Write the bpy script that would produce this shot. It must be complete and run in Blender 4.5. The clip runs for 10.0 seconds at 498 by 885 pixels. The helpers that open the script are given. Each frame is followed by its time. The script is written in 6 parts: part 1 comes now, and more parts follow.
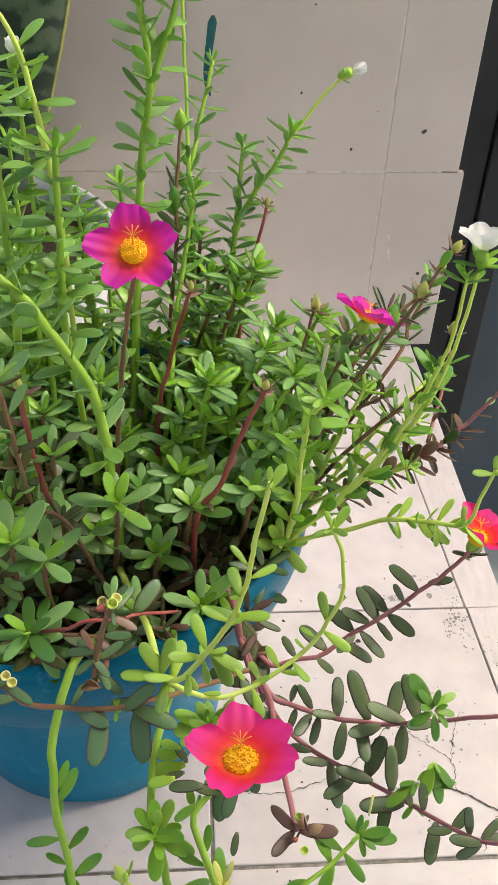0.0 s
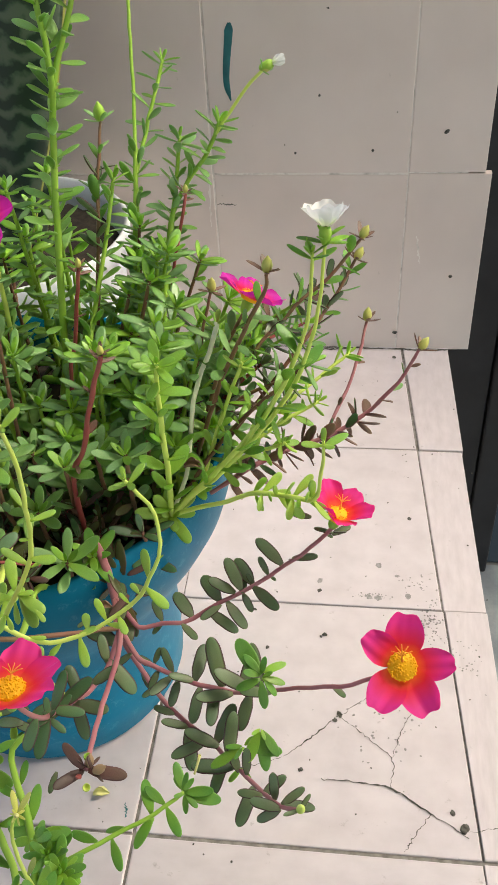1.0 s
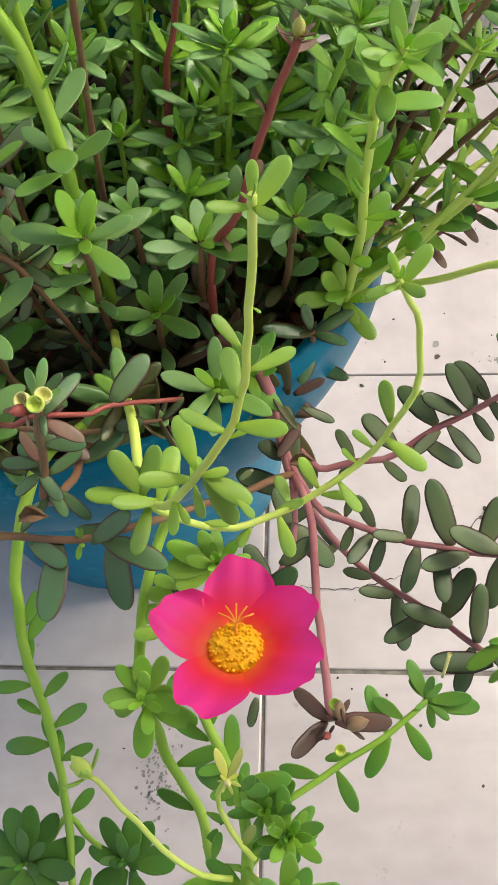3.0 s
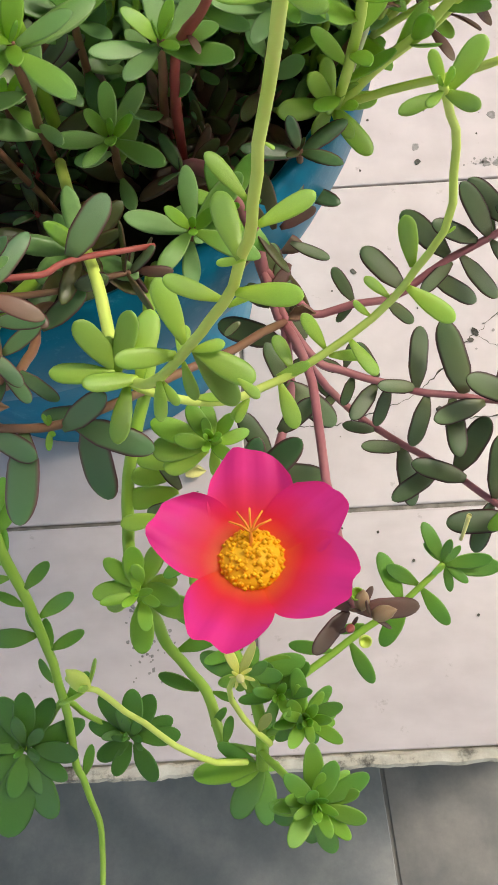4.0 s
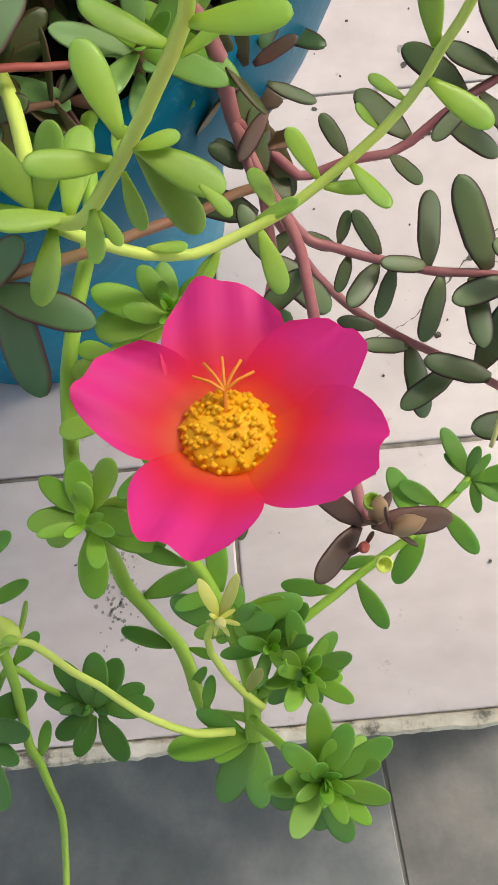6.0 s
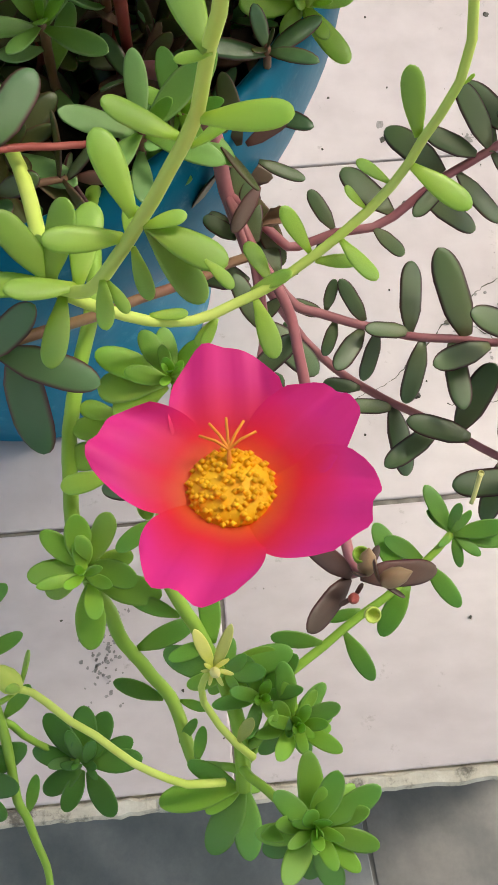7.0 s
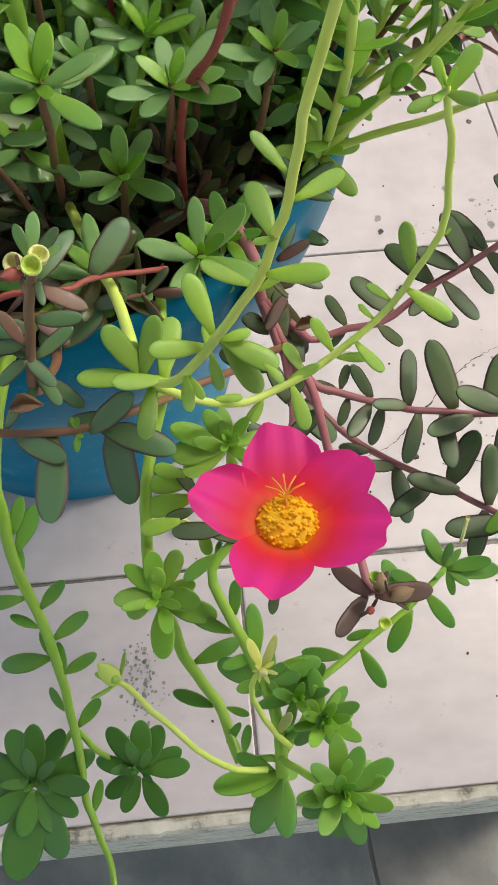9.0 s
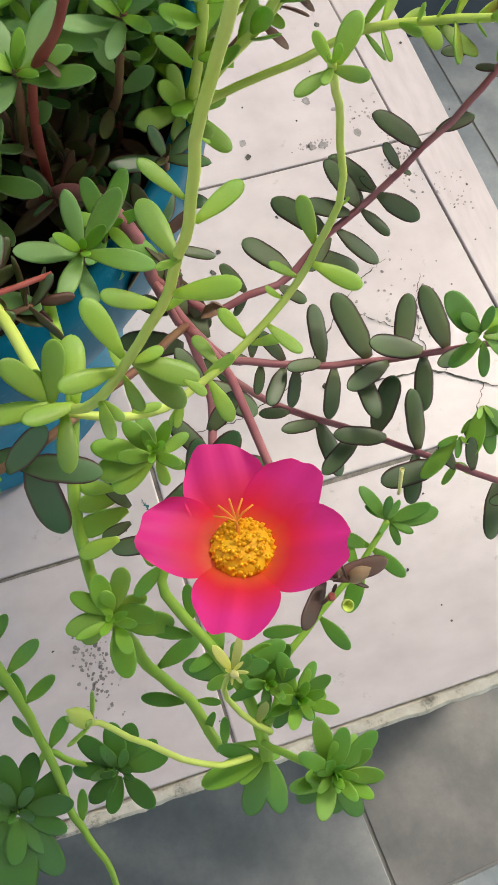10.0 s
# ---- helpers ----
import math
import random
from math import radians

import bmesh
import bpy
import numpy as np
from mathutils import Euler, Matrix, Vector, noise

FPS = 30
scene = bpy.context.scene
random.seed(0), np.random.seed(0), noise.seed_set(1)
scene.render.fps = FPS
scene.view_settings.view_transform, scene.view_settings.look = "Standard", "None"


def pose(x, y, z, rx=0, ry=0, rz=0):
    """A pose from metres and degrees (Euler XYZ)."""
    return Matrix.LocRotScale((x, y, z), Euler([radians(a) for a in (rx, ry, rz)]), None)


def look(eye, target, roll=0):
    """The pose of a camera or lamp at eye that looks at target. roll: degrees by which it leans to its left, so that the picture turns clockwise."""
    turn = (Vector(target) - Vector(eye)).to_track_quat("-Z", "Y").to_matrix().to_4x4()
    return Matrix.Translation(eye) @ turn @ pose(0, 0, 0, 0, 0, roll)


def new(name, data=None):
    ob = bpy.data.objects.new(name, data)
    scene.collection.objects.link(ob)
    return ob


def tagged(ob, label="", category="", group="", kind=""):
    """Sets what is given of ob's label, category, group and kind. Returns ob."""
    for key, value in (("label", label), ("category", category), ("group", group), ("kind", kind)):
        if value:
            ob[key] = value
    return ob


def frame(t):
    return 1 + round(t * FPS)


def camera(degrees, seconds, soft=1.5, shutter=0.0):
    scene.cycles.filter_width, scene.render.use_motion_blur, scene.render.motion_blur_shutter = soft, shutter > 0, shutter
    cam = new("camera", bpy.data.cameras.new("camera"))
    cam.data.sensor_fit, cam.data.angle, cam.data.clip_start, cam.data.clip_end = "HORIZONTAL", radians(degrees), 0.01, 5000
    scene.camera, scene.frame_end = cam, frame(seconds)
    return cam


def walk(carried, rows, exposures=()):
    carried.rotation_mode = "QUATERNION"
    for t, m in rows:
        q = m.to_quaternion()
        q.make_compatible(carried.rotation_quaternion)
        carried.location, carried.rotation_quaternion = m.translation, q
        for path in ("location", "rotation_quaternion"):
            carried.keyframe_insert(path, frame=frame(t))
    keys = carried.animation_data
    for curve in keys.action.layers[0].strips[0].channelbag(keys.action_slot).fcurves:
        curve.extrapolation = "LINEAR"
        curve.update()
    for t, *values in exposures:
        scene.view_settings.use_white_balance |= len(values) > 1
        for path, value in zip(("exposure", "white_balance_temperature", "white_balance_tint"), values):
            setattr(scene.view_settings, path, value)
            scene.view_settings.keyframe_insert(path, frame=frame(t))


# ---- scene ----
cam = camera(32.2, 10.0, soft=1.15)
PATH = [
    (0, (-0.0078, -0.2284, 0.5511), (0.118, 1.272, -0.766), 2.42),
    (0.2, (0.0401, -0.2434, 0.5561), (0.048, 1.280, -0.740), 0.66),
    (0.5, (0.0824, -0.2427, 0.5465), (-0.035, 1.291, -0.732), -1.85),
    (0.8, (0.1079, -0.2483, 0.5496), (-0.094, 1.290, -0.713), -3.23),
    (1, (0.1271, -0.2519, 0.5431), (-0.095, 1.268, -0.738), -3.49),
    (1.2, (0.1348, -0.2551, 0.5398), (-0.101, 1.247, -0.760), -3.78),
    (1.5, (0.1257, -0.2603, 0.5392), (-0.116, 1.215, -0.790), -3.21),
    (1.8, (0.0996, -0.2594, 0.5364), (-0.155, 1.173, -0.836), -2.58),
    (2, (0.0788, -0.2451, 0.5268), (-0.189, 1.139, -0.892), -2.55),
    (2.4, (0.0469, -0.2010, 0.5086), (-0.191, 1.088, -1.002), -3.72),
    (2.5, (0.0439, -0.1878, 0.5010), (-0.207, 1.051, -1.049), -5.06),
    (2.7, (0.0338, -0.1644, 0.4810), (-0.166, 0.994, -1.137), -5.71),
    (3.8, (0.0113, -0.1100, 0.4388), (-0.032, 0.620, -1.423), -6.25),
    (4, (0.0103, -0.1093, 0.4330), (-0.026, 0.541, -1.458), -6.36),
    (4.5, (0.0111, -0.1095, 0.4117), (-0.015, 0.395, -1.523), -8.65),
    (5, (0.0083, -0.1160, 0.4011), (-0.039, 0.418, -1.526), -11.12),
    (5.5, (0.0138, -0.1177, 0.3962), (-0.028, 0.502, -1.505), -9.15),
    (5.7, (0.0102, -0.1129, 0.3856), (-0.003, 0.490, -1.521), -6.61),
    (6.8, (0.0073, -0.1121, 0.3741), (0.037, 0.562, -1.509), -2.34),
    (7, (0.0056, -0.1151, 0.3867), (0.073, 0.609, -1.476), 0.11),
    (7.5, (0.0085, -0.1161, 0.3935), (0.061, 0.589, -1.478), -2.53),
    (8, (0.0085, -0.1178, 0.4138), (0.092, 0.665, -1.425), -0.58),
    (8.2, (0.0014, -0.1264, 0.4304), (0.092, 0.720, -1.380), 0.49),
    (8.5, (-0.0055, -0.1340, 0.4380), (0.068, 0.733, -1.363), -0.49),
    (9, (-0.0065, -0.1361, 0.4358), (0.074, 0.719, -1.370), -0.29),
    (9.5, (-0.0022, -0.1238, 0.4338), (0.075, 0.636, -1.414), -0.64),
    (9.8, (-0.0049, -0.1154, 0.4352), (0.182, 0.571, -1.434), 3.22),
    (10, (-0.0090, -0.1113, 0.4352), (0.263, 0.513, -1.446), 5.98),
]
walk(cam, [(t, look(eye, target, roll)) for t, eye, target, roll in PATH], [(0.0, 0.66, 7200, 6), (1.5, 0.54, 7150, 6), (2.7, 0.58, 7050, 5), (3.8, 0.56, 7050, 6), (10.0, 0.46, 6850, 5)])

# ---------------------------------------------------------------- light
world = bpy.data.worlds.new("sky")
scene.world = world
world.use_nodes = True
wt = world.node_tree
sky = wt.nodes.new("ShaderNodeTexSky")
sky.sky_type, sky.sun_disc = "NISHITA", False
sky.sun_elevation, sky.sun_rotation = radians(53), radians(72)
sky.air_density, sky.dust_density = 1.0, 3.0
bg = wt.nodes["Background"]
bg.inputs["Strength"].default_value = 0.33
wt.links.new(sky.outputs["Color"], bg.inputs["Color"])
sun_data = bpy.data.lights.new("sun", "SUN")
sun_data.energy, sun_data.angle, sun_data.color = 3.6, radians(34), (1.0, 0.95, 0.87)
sun = new("sun", sun_data)
sun.matrix_world = look((0.85, 0.28, 1.20), (0, 0, 0))


# ---------------------------------------------------------------- materials
def material(name, colour, rough=0.5, spec=0.5):
    m = bpy.data.materials.new(name)
    m.use_nodes = True
    b = m.node_tree.nodes["Principled BSDF"]
    b.inputs["Base Color"].default_value = (*colour, 1)
    b.inputs["Roughness"].default_value = rough
    b.inputs["Specular IOR Level"].default_value = spec
    return m, m.node_tree, b


def node(tree, kind, **values):
    n = tree.nodes.new(kind)
    for k, v in values.items():
        n.inputs[k.replace("_", " ")].default_value = v
    return n


def ramp(tree, fac, stops):
    r = tree.nodes.new("ShaderNodeValToRGB")
    e = r.color_ramp.elements
    while len(e) < len(stops):
        e.new(0.5)
    for el, (p, c) in zip(e, stops):
        el.position, el.color = p, (*c, 1)
    tree.links.new(fac, r.inputs["Fac"])
    return r.outputs["Color"]


def blend(tree, fac, a, b, mode="MIX"):
    m = tree.nodes.new("ShaderNodeMix")
    m.data_type, m.blend_type = "RGBA", mode
    for sock, v in (("Factor", fac), ("A", a), ("B", b)):
        s = [i for i in m.inputs if i.name == sock and (sock == "Factor" and i.type == "VALUE" or sock != "Factor" and i.type == "RGBA")][0]
        if isinstance(v, (int, float)):
            s.default_value = v
        elif isinstance(v, tuple):
            s.default_value = (*v, 1)
        else:
            tree.links.new(v, s)
    return [o for o in m.outputs if o.type == "RGBA"][0]


def noise_of(tree, scale, detail=4.0, rough=0.55, coord="Object"):
    c = tree.nodes.new("ShaderNodeTexCoord")
    n = node(tree, "ShaderNodeTexNoise", Scale=scale, Detail=detail, Roughness=rough)
    tree.links.new(c.outputs[coord], n.inputs["Vector"])
    return n.outputs["Fac"]


def bump(tree, bsdf, height, strength, distance):
    b = node(tree, "ShaderNodeBump", Strength=strength, Distance=distance)
    tree.links.new(height, b.inputs["Height"])
    tree.links.new(b.outputs["Normal"], bsdf.inputs["Normal"])


def leaf_material(name, base, tip, edge, edge_amount, rough=0.38):
    """Fleshy leaf: colour from base to tip, a coloured margin, a paler mid line and a change from leaf to leaf."""
    m, t, b = material(name, base, rough, 0.6)
    uv = t.nodes.new("ShaderNodeUVMap")
    sep = t.nodes.new("ShaderNodeSeparateXYZ")
    t.links.new(uv.outputs["UV"], sep.inputs["Vector"])
    col = ramp(t, sep.outputs["Y"], [(0.0, base), (0.9, tip)])
    rnd = t.nodes.new("ShaderNodeObjectInfo")
    geo = t.nodes.new("ShaderNodeNewGeometry")
    add = t.nodes.new("ShaderNodeMath")
    add.operation = "ADD"
    t.links.new(rnd.outputs["Random"], add.inputs[0])
    t.links.new(geo.outputs["Random Per Island"], add.inputs[1])
    frac = t.nodes.new("ShaderNodeMath")
    frac.operation = "FRACT"
    t.links.new(add.outputs[0], frac.inputs[0])
    vary = ramp(t, frac.outputs[0], [(0.0, (0.72, 0.75, 0.7)), (0.5, (1.0, 1.0, 1.0)), (1.0, (1.22, 1.16, 1.1))])
    col = blend(t, 1.0, col, vary, "MULTIPLY")
    mott = ramp(t, noise_of(t, 230.0, 4.0), [(0.28, (0.80, 0.84, 0.80)), (0.72, (1.15, 1.10, 1.06))])
    col = blend(t, 1.0, col, mott, "MULTIPLY")
    mid = ramp(t, sep.outputs["X"], [(0.0, (1.14, 1.12, 1.08)), (0.22, (1, 1, 1))])
    col = blend(t, 1.0, col, mid, "MULTIPLY")
    rim = ramp(t, sep.outputs["X"], [(0.0, (0, 0, 0)), (0.74, (0, 0, 0)), (0.95, (1, 1, 1))])
    k = t.nodes.new("ShaderNodeMath")
    k.operation = "MULTIPLY"
    k.inputs[1].default_value = edge_amount
    t.links.new(rim, k.inputs[0])
    col = blend(t, k.outputs[0], col, edge)
    t.links.new(col, b.inputs["Base Color"])
    bump(t, b, noise_of(t, 420.0, 3.0), 0.22, 0.0006)
    rib = node(t, "ShaderNodeBump", Strength=0.35, Distance=0.0006)
    t.links.new(ramp(t, sep.outputs["X"], [(0.0, (0, 0, 0)), (0.16, (1, 1, 1))]), rib.inputs["Height"])
    t.links.new(b.inputs["Normal"].links[0].from_socket, rib.inputs["Normal"])
    t.links.new(rib.outputs["Normal"], b.inputs["Normal"])
    b.inputs["Coat Weight"].default_value, b.inputs["Coat Roughness"].default_value = 0.45, 0.25
    tr = t.nodes.new("ShaderNodeBsdfTranslucent")
    t.links.new(col, tr.inputs["Color"])
    mx = t.nodes.new("ShaderNodeMixShader")
    mx.inputs[0].default_value = 0.40
    out = t.nodes["Material Output"]
    t.links.new(b.outputs["BSDF"], mx.inputs[1])
    t.links.new(tr.outputs["BSDF"], mx.inputs[2])
    t.links.new(mx.outputs[0], out.inputs["Surface"])
    return m


def stem_material(name, a, c, rough=0.45):
    m, t, b = material(name, a, rough, 0.4)
    col = ramp(t, noise_of(t, 60.0, 4.0), [(0.3, a), (0.7, c)])
    t.links.new(col, b.inputs["Base Color"])
    bump(t, b, noise_of(t, 500.0, 3.0), 0.2, 0.0005)
    return m


LEAF = {
    "lime": leaf_material("lime_leaf", (0.50, 0.72, 0.10), (0.44, 0.71, 0.13), (0.46, 0.70, 0.16), 0.35),
    "bright": leaf_material("bright_leaf", (0.42, 0.69, 0.075), (0.32, 0.64, 0.085), (0.38, 0.63, 0.13), 0.35),
    "green": leaf_material("green_leaf", (0.28, 0.55, 0.07), (0.20, 0.50, 0.085), (0.28, 0.50, 0.12), 0.35),
    "stalk": leaf_material("stalk_leaf", (0.32, 0.57, 0.09), (0.26, 0.54, 0.12), (0.44, 0.62, 0.26), 0.5),
    "grey": leaf_material("grey_green_leaf", (0.33, 0.57, 0.19), (0.29, 0.55, 0.20), (0.36, 0.50, 0.21), 0.4),
    "deep": leaf_material("deep_green_leaf", (0.16, 0.37, 0.055), (0.13, 0.36, 0.065), (0.10, 0.25, 0.04), 0.3, 0.3),
    "dark": leaf_material("dark_leaf", (0.25, 0.30, 0.155), (0.205, 0.315, 0.155), (0.085, 0.014, 0.026), 1.0, 0.28),
    "red": leaf_material("reddened_leaf", (0.34, 0.17, 0.14), (0.29, 0.20, 0.14), (0.26, 0.07, 0.07), 0.6),
    "maroon": leaf_material("maroon_leaf", (0.23, 0.10, 0.09), (0.19, 0.12, 0.095), (0.14, 0.03, 0.04), 0.7),
    "edged": leaf_material("edged_leaf", (0.18, 0.31, 0.13), (0.15, 0.32, 0.14), (0.17, 0.035, 0.06), 0.9, 0.32),
    "straw": leaf_material("yellowed_leaf", (0.80, 0.86, 0.22), (0.88, 0.92, 0.36), (0.80, 0.80, 0.24), 0.3),
    # old brown leaf, with the shade low in the pot put into its colour
    "shade": leaf_material("old_shaded_leaf", (0.15, 0.11, 0.045), (0.13, 0.17, 0.05), (0.15, 0.05, 0.035), 0.7),
}
STEM = {
    "lime": stem_material("lime_stem", (0.60, 0.76, 0.13), (0.68, 0.80, 0.19)),
    "green": stem_material("green_stem", (0.26, 0.48, 0.045), (0.33, 0.52, 0.07)),
    "dark": stem_material("maroon_stem", (0.38, 0.12, 0.14), (0.47, 0.20, 0.21)),
    "red": stem_material("red_stem", (0.32, 0.055, 0.05), (0.38, 0.10, 0.08)),
    "pale": stem_material("pale_stem", (0.88, 0.88, 0.55), (0.92, 0.91, 0.68)),
    "straw": stem_material("straw_cup", (0.74, 0.70, 0.24), (0.82, 0.80, 0.38)),
    "blush": stem_material("blush_bud", (0.40, 0.20, 0.14), (0.36, 0.30, 0.14)),
    "brown": stem_material("brown_stem", (0.24, 0.10, 0.065), (0.22, 0.14, 0.065)),
    "bark": stem_material("bark_stem", (0.20, 0.10, 0.06), (0.27, 0.16, 0.09)),
    "husk": stem_material("husk_bud", (0.50, 0.56, 0.12), (0.56, 0.50, 0.15)),
}


def petal_material(name, inner, mid, outer):
    m, t, b = material(name, mid, 0.5, 0.3)
    uv = t.nodes.new("ShaderNodeUVMap")
    sep = t.nodes.new("ShaderNodeSeparateXYZ")
    t.links.new(uv.outputs["UV"], sep.inputs["Vector"])
    wob = t.nodes.new("ShaderNodeMath")
    wob.operation = "MULTIPLY_ADD"
    wob.inputs[1].default_value = 0.14
    t.links.new(noise_of(t, 180.0, 3.0), wob.inputs[0])
    t.links.new(sep.outputs["Y"], wob.inputs[2])
    col = ramp(t, wob.outputs[0], [(0.24, inner), (0.52, mid), (0.88, outer), (1.0, outer)])
    wave = node(t, "ShaderNodeTexWave", Scale=2.2, Distortion=2.5, Detail=2.0)
    wave.bands_direction = "X"
    t.links.new(uv.outputs["UV"], wave.inputs["Vector"])
    vein = ramp(t, wave.outputs["Fac"], [(0.0, (0.995, 0.99, 0.995)), (1.0, (1.0, 1.0, 1.0))])
    col = blend(t, 1.0, col, vein, "MULTIPLY")
    t.links.new(col, b.inputs["Base Color"])
    bump(t, b, noise_of(t, 260.0, 3.0), 0.10, 0.0005)
    tr = t.nodes.new("ShaderNodeBsdfTranslucent")
    t.links.new(col, tr.inputs["Color"])
    mx = t.nodes.new("ShaderNodeMixShader")
    mx.inputs[0].default_value = 0.32
    t.links.new(b.outputs["BSDF"], mx.inputs[1])
    t.links.new(tr.outputs["BSDF"], mx.inputs[2])
    t.links.new(mx.outputs[0], t.nodes["Material Output"].inputs["Surface"])
    return m


PETAL = {
    "pink": petal_material("pink_petal", (0.98, 0.22, 0.015), (0.96, 0.03, 0.06), (0.93, 0.040, 0.31)),
    "magenta": petal_material("magenta_petal", (0.95, 0.22, 0.02), (0.86, 0.030, 0.11), (0.70, 0.020, 0.44)),
    "white": petal_material("white_petal", (0.90, 0.92, 0.74), (0.92, 0.92, 0.91), (0.93, 0.93, 0.93)),
}
STAMEN = stem_material("stamen_yellow", (0.97, 0.46, 0.008), (0.98, 0.60, 0.015), 0.6)
PISTIL = stem_material("pistil_orange", (0.90, 0.28, 0.02), (0.92, 0.36, 0.05), 0.5)

TILE, tt, tb = material("glazed_floor_tile", (0.78, 0.72, 0.71), 0.32)
g1 = ramp(tt, noise_of(tt, 9.0, 6.0, coord="Generated"), [(0.25, (0.59, 0.525, 0.538)), (0.7, (0.69, 0.622, 0.636))])
speck = ramp(tt, noise_of(tt, 90.0, 6.0, 0.7), [(0.22, (0.55, 0.52, 0.49)), (0.36, (1, 1, 1))])
tt.links.new(blend(tt, 1.0, g1, speck, "MULTIPLY"), tb.inputs["Base Color"])
bump(tt, tb, noise_of(tt, 30.0, 4.0), 0.15, 0.001)

WALLTILE, wtt, wtb = material("glazed_wall_tile", (0.5, 0.44, 0.41), 0.35)
w1 = ramp(wtt, noise_of(wtt, 7.0, 6.0), [(0.3, (0.66, 0.565, 0.52)), (0.7, (0.75, 0.65, 0.60))])
w2 = ramp(wtt, noise_of(wtt, 70.0, 6.0, 0.7), [(0.2, (0.6, 0.58, 0.55)), (0.32, (1, 1, 1))])
wtt.links.new(blend(wtt, 1.0, w1, w2, "MULTIPLY"), wtb.inputs["Base Color"])
bump(wtt, wtb, noise_of(wtt, 12.0, 3.0), 0.2, 0.002)

GROUT, gt, gb = material("dirty_grout", (0.2, 0.18, 0.16), 0.9)
gt.links.new(ramp(gt, noise_of(gt, 120.0, 5.0), [(0.3, (0.13, 0.115, 0.10)), (0.7, (0.36, 0.33, 0.30))]), gb.inputs["Base Color"])
CONCRETE, cot, cob = material("grey_concrete", (0.18, 0.18, 0.18), 0.9)
cot.links.new(ramp(cot, noise_of(cot, 8.0, 8.0, 0.65), [(0.3, (0.22, 0.21, 0.20)), (0.7, (0.34, 0.33, 0.315))]), cob.inputs["Base Color"])
bump(cot, cob, noise_of(cot, 60.0, 6.0), 0.3, 0.002)
PLASTER, plt, plb = material("grey_plaster", (0.4, 0.39, 0.37), 0.9)
plt.links.new(ramp(plt, noise_of(plt, 5.0, 8.0, 0.6), [(0.3, (0.36, 0.35, 0.33)), (0.7, (0.46, 0.45, 0.43))]), plb.inputs["Base Color"])
WALLGROUT, gt2, gb2 = material("pale_grout", (0.5, 0.46, 0.42), 0.9)
gt2.links.new(ramp(gt2, noise_of(gt2, 60.0, 5.0), [(0.33, (0.50, 0.45, 0.41)), (0.5, (0.82, 0.76, 0.71))]), gb2.inputs["Base Color"])

EDGE, et, eb = material("chipped_cream_plaster", (0.6, 0.55, 0.45), 0.85)
e1 = ramp(et, noise_of(et, 60.0, 8.0, 0.7), [(0.36, (0.16, 0.145, 0.12)), (0.46, (0.58, 0.54, 0.45)), (0.7, (0.78, 0.75, 0.67))])
et.links.new(e1, eb.inputs["Base Color"])
bump(et, eb, noise_of(et, 90.0, 8.0, 0.7), 0.35, 0.002)

SLATE, st, sb = material("grey_slate", (0.16, 0.165, 0.18), 0.5)
vein = node(st, "ShaderNodeTexWave", Scale=5.0, Distortion=4.5, Detail=6.0, Detail_Scale=2.2)
vein.bands_direction = "DIAGONAL"
vtc = st.nodes.new("ShaderNodeTexCoord")
st.links.new(vtc.outputs["Object"], vein.inputs["Vector"])
s0 = ramp(st, vein.outputs["Fac"], [(0.1, (0.255, 0.278, 0.29)), (0.6, (0.295, 0.318, 0.33)), (0.95, (0.345, 0.362, 0.37))])
s1 = ramp(st, noise_of(st, 24.0, 10.0, 0.72), [(0.3, (0.78, 0.80, 0.83)), (0.52, (1.0, 1.0, 1.0)), (0.72, (1.24, 1.22, 1.18))])
srnd = st.nodes.new("ShaderNodeObjectInfo")
s2 = ramp(st, srnd.outputs["Random"], [(0.0, (0.92, 0.97, 1.02)), (0.45, (1.06, 1.06, 1.05)), (0.7, (0.95, 0.88, 0.84)), (1.0, (1.0, 1.03, 1.06))])
smap = node(st, "ShaderNodeMapping", Scale=(16.0, 5.0, 1.0), Rotation=(0.0, 0.0, 0.9))
st.links.new(vtc.outputs["Object"], smap.inputs["Vector"])
sstr = node(st, "ShaderNodeTexNoise", Scale=1.0, Detail=6.0, Roughness=0.65)
st.links.new(smap.outputs["Vector"], sstr.inputs["Vector"])
s3 = ramp(st, sstr.outputs["Fac"], [(0.3, (0.90, 0.91, 0.92)), (0.5, (1.0, 1.0, 1.0)), (0.72, (1.12, 1.11, 1.09))])
slate_col = blend(st, 1.0, blend(st, 1.0, blend(st, 1.0, s0, s1, "MULTIPLY"), s2, "MULTIPLY"), s3, "MULTIPLY")
st.links.new(slate_col, sb.inputs["Base Color"])
bump(st, sb, noise_of(st, 40.0, 8.0, 0.6), 0.25, 0.002)

POT, pt, pb = material("blue_plastic", (0.0, 0.17, 0.30), 0.38, 0.11)
p1 = ramp(pt, noise_of(pt, 14.0, 5.0), [(0.3, (0.0004, 0.14, 0.255)), (0.7, (0.001, 0.19, 0.315))])
p2 = ramp(pt, noise_of(pt, 110.0, 8.0, 0.75), [(0.55, (0, 0, 0)), (0.78, (0.7, 0.7, 0.7))])
pt.links.new(blend(pt, p2, p1, (0.12, 0.36, 0.50)), pb.inputs["Base Color"])
bump(pt, pb, noise_of(pt, 200.0, 5.0), 0.15, 0.0006)
SOIL, so, sob = material("dark_soil", (0.03, 0.022, 0.016), 0.95)
so.links.new(ramp(so, noise_of(so, 120.0, 8.0, 0.7), [(0.3, (0.012, 0.009, 0.007)), (0.7, (0.06, 0.045, 0.03))]), sob.inputs["Base Color"])
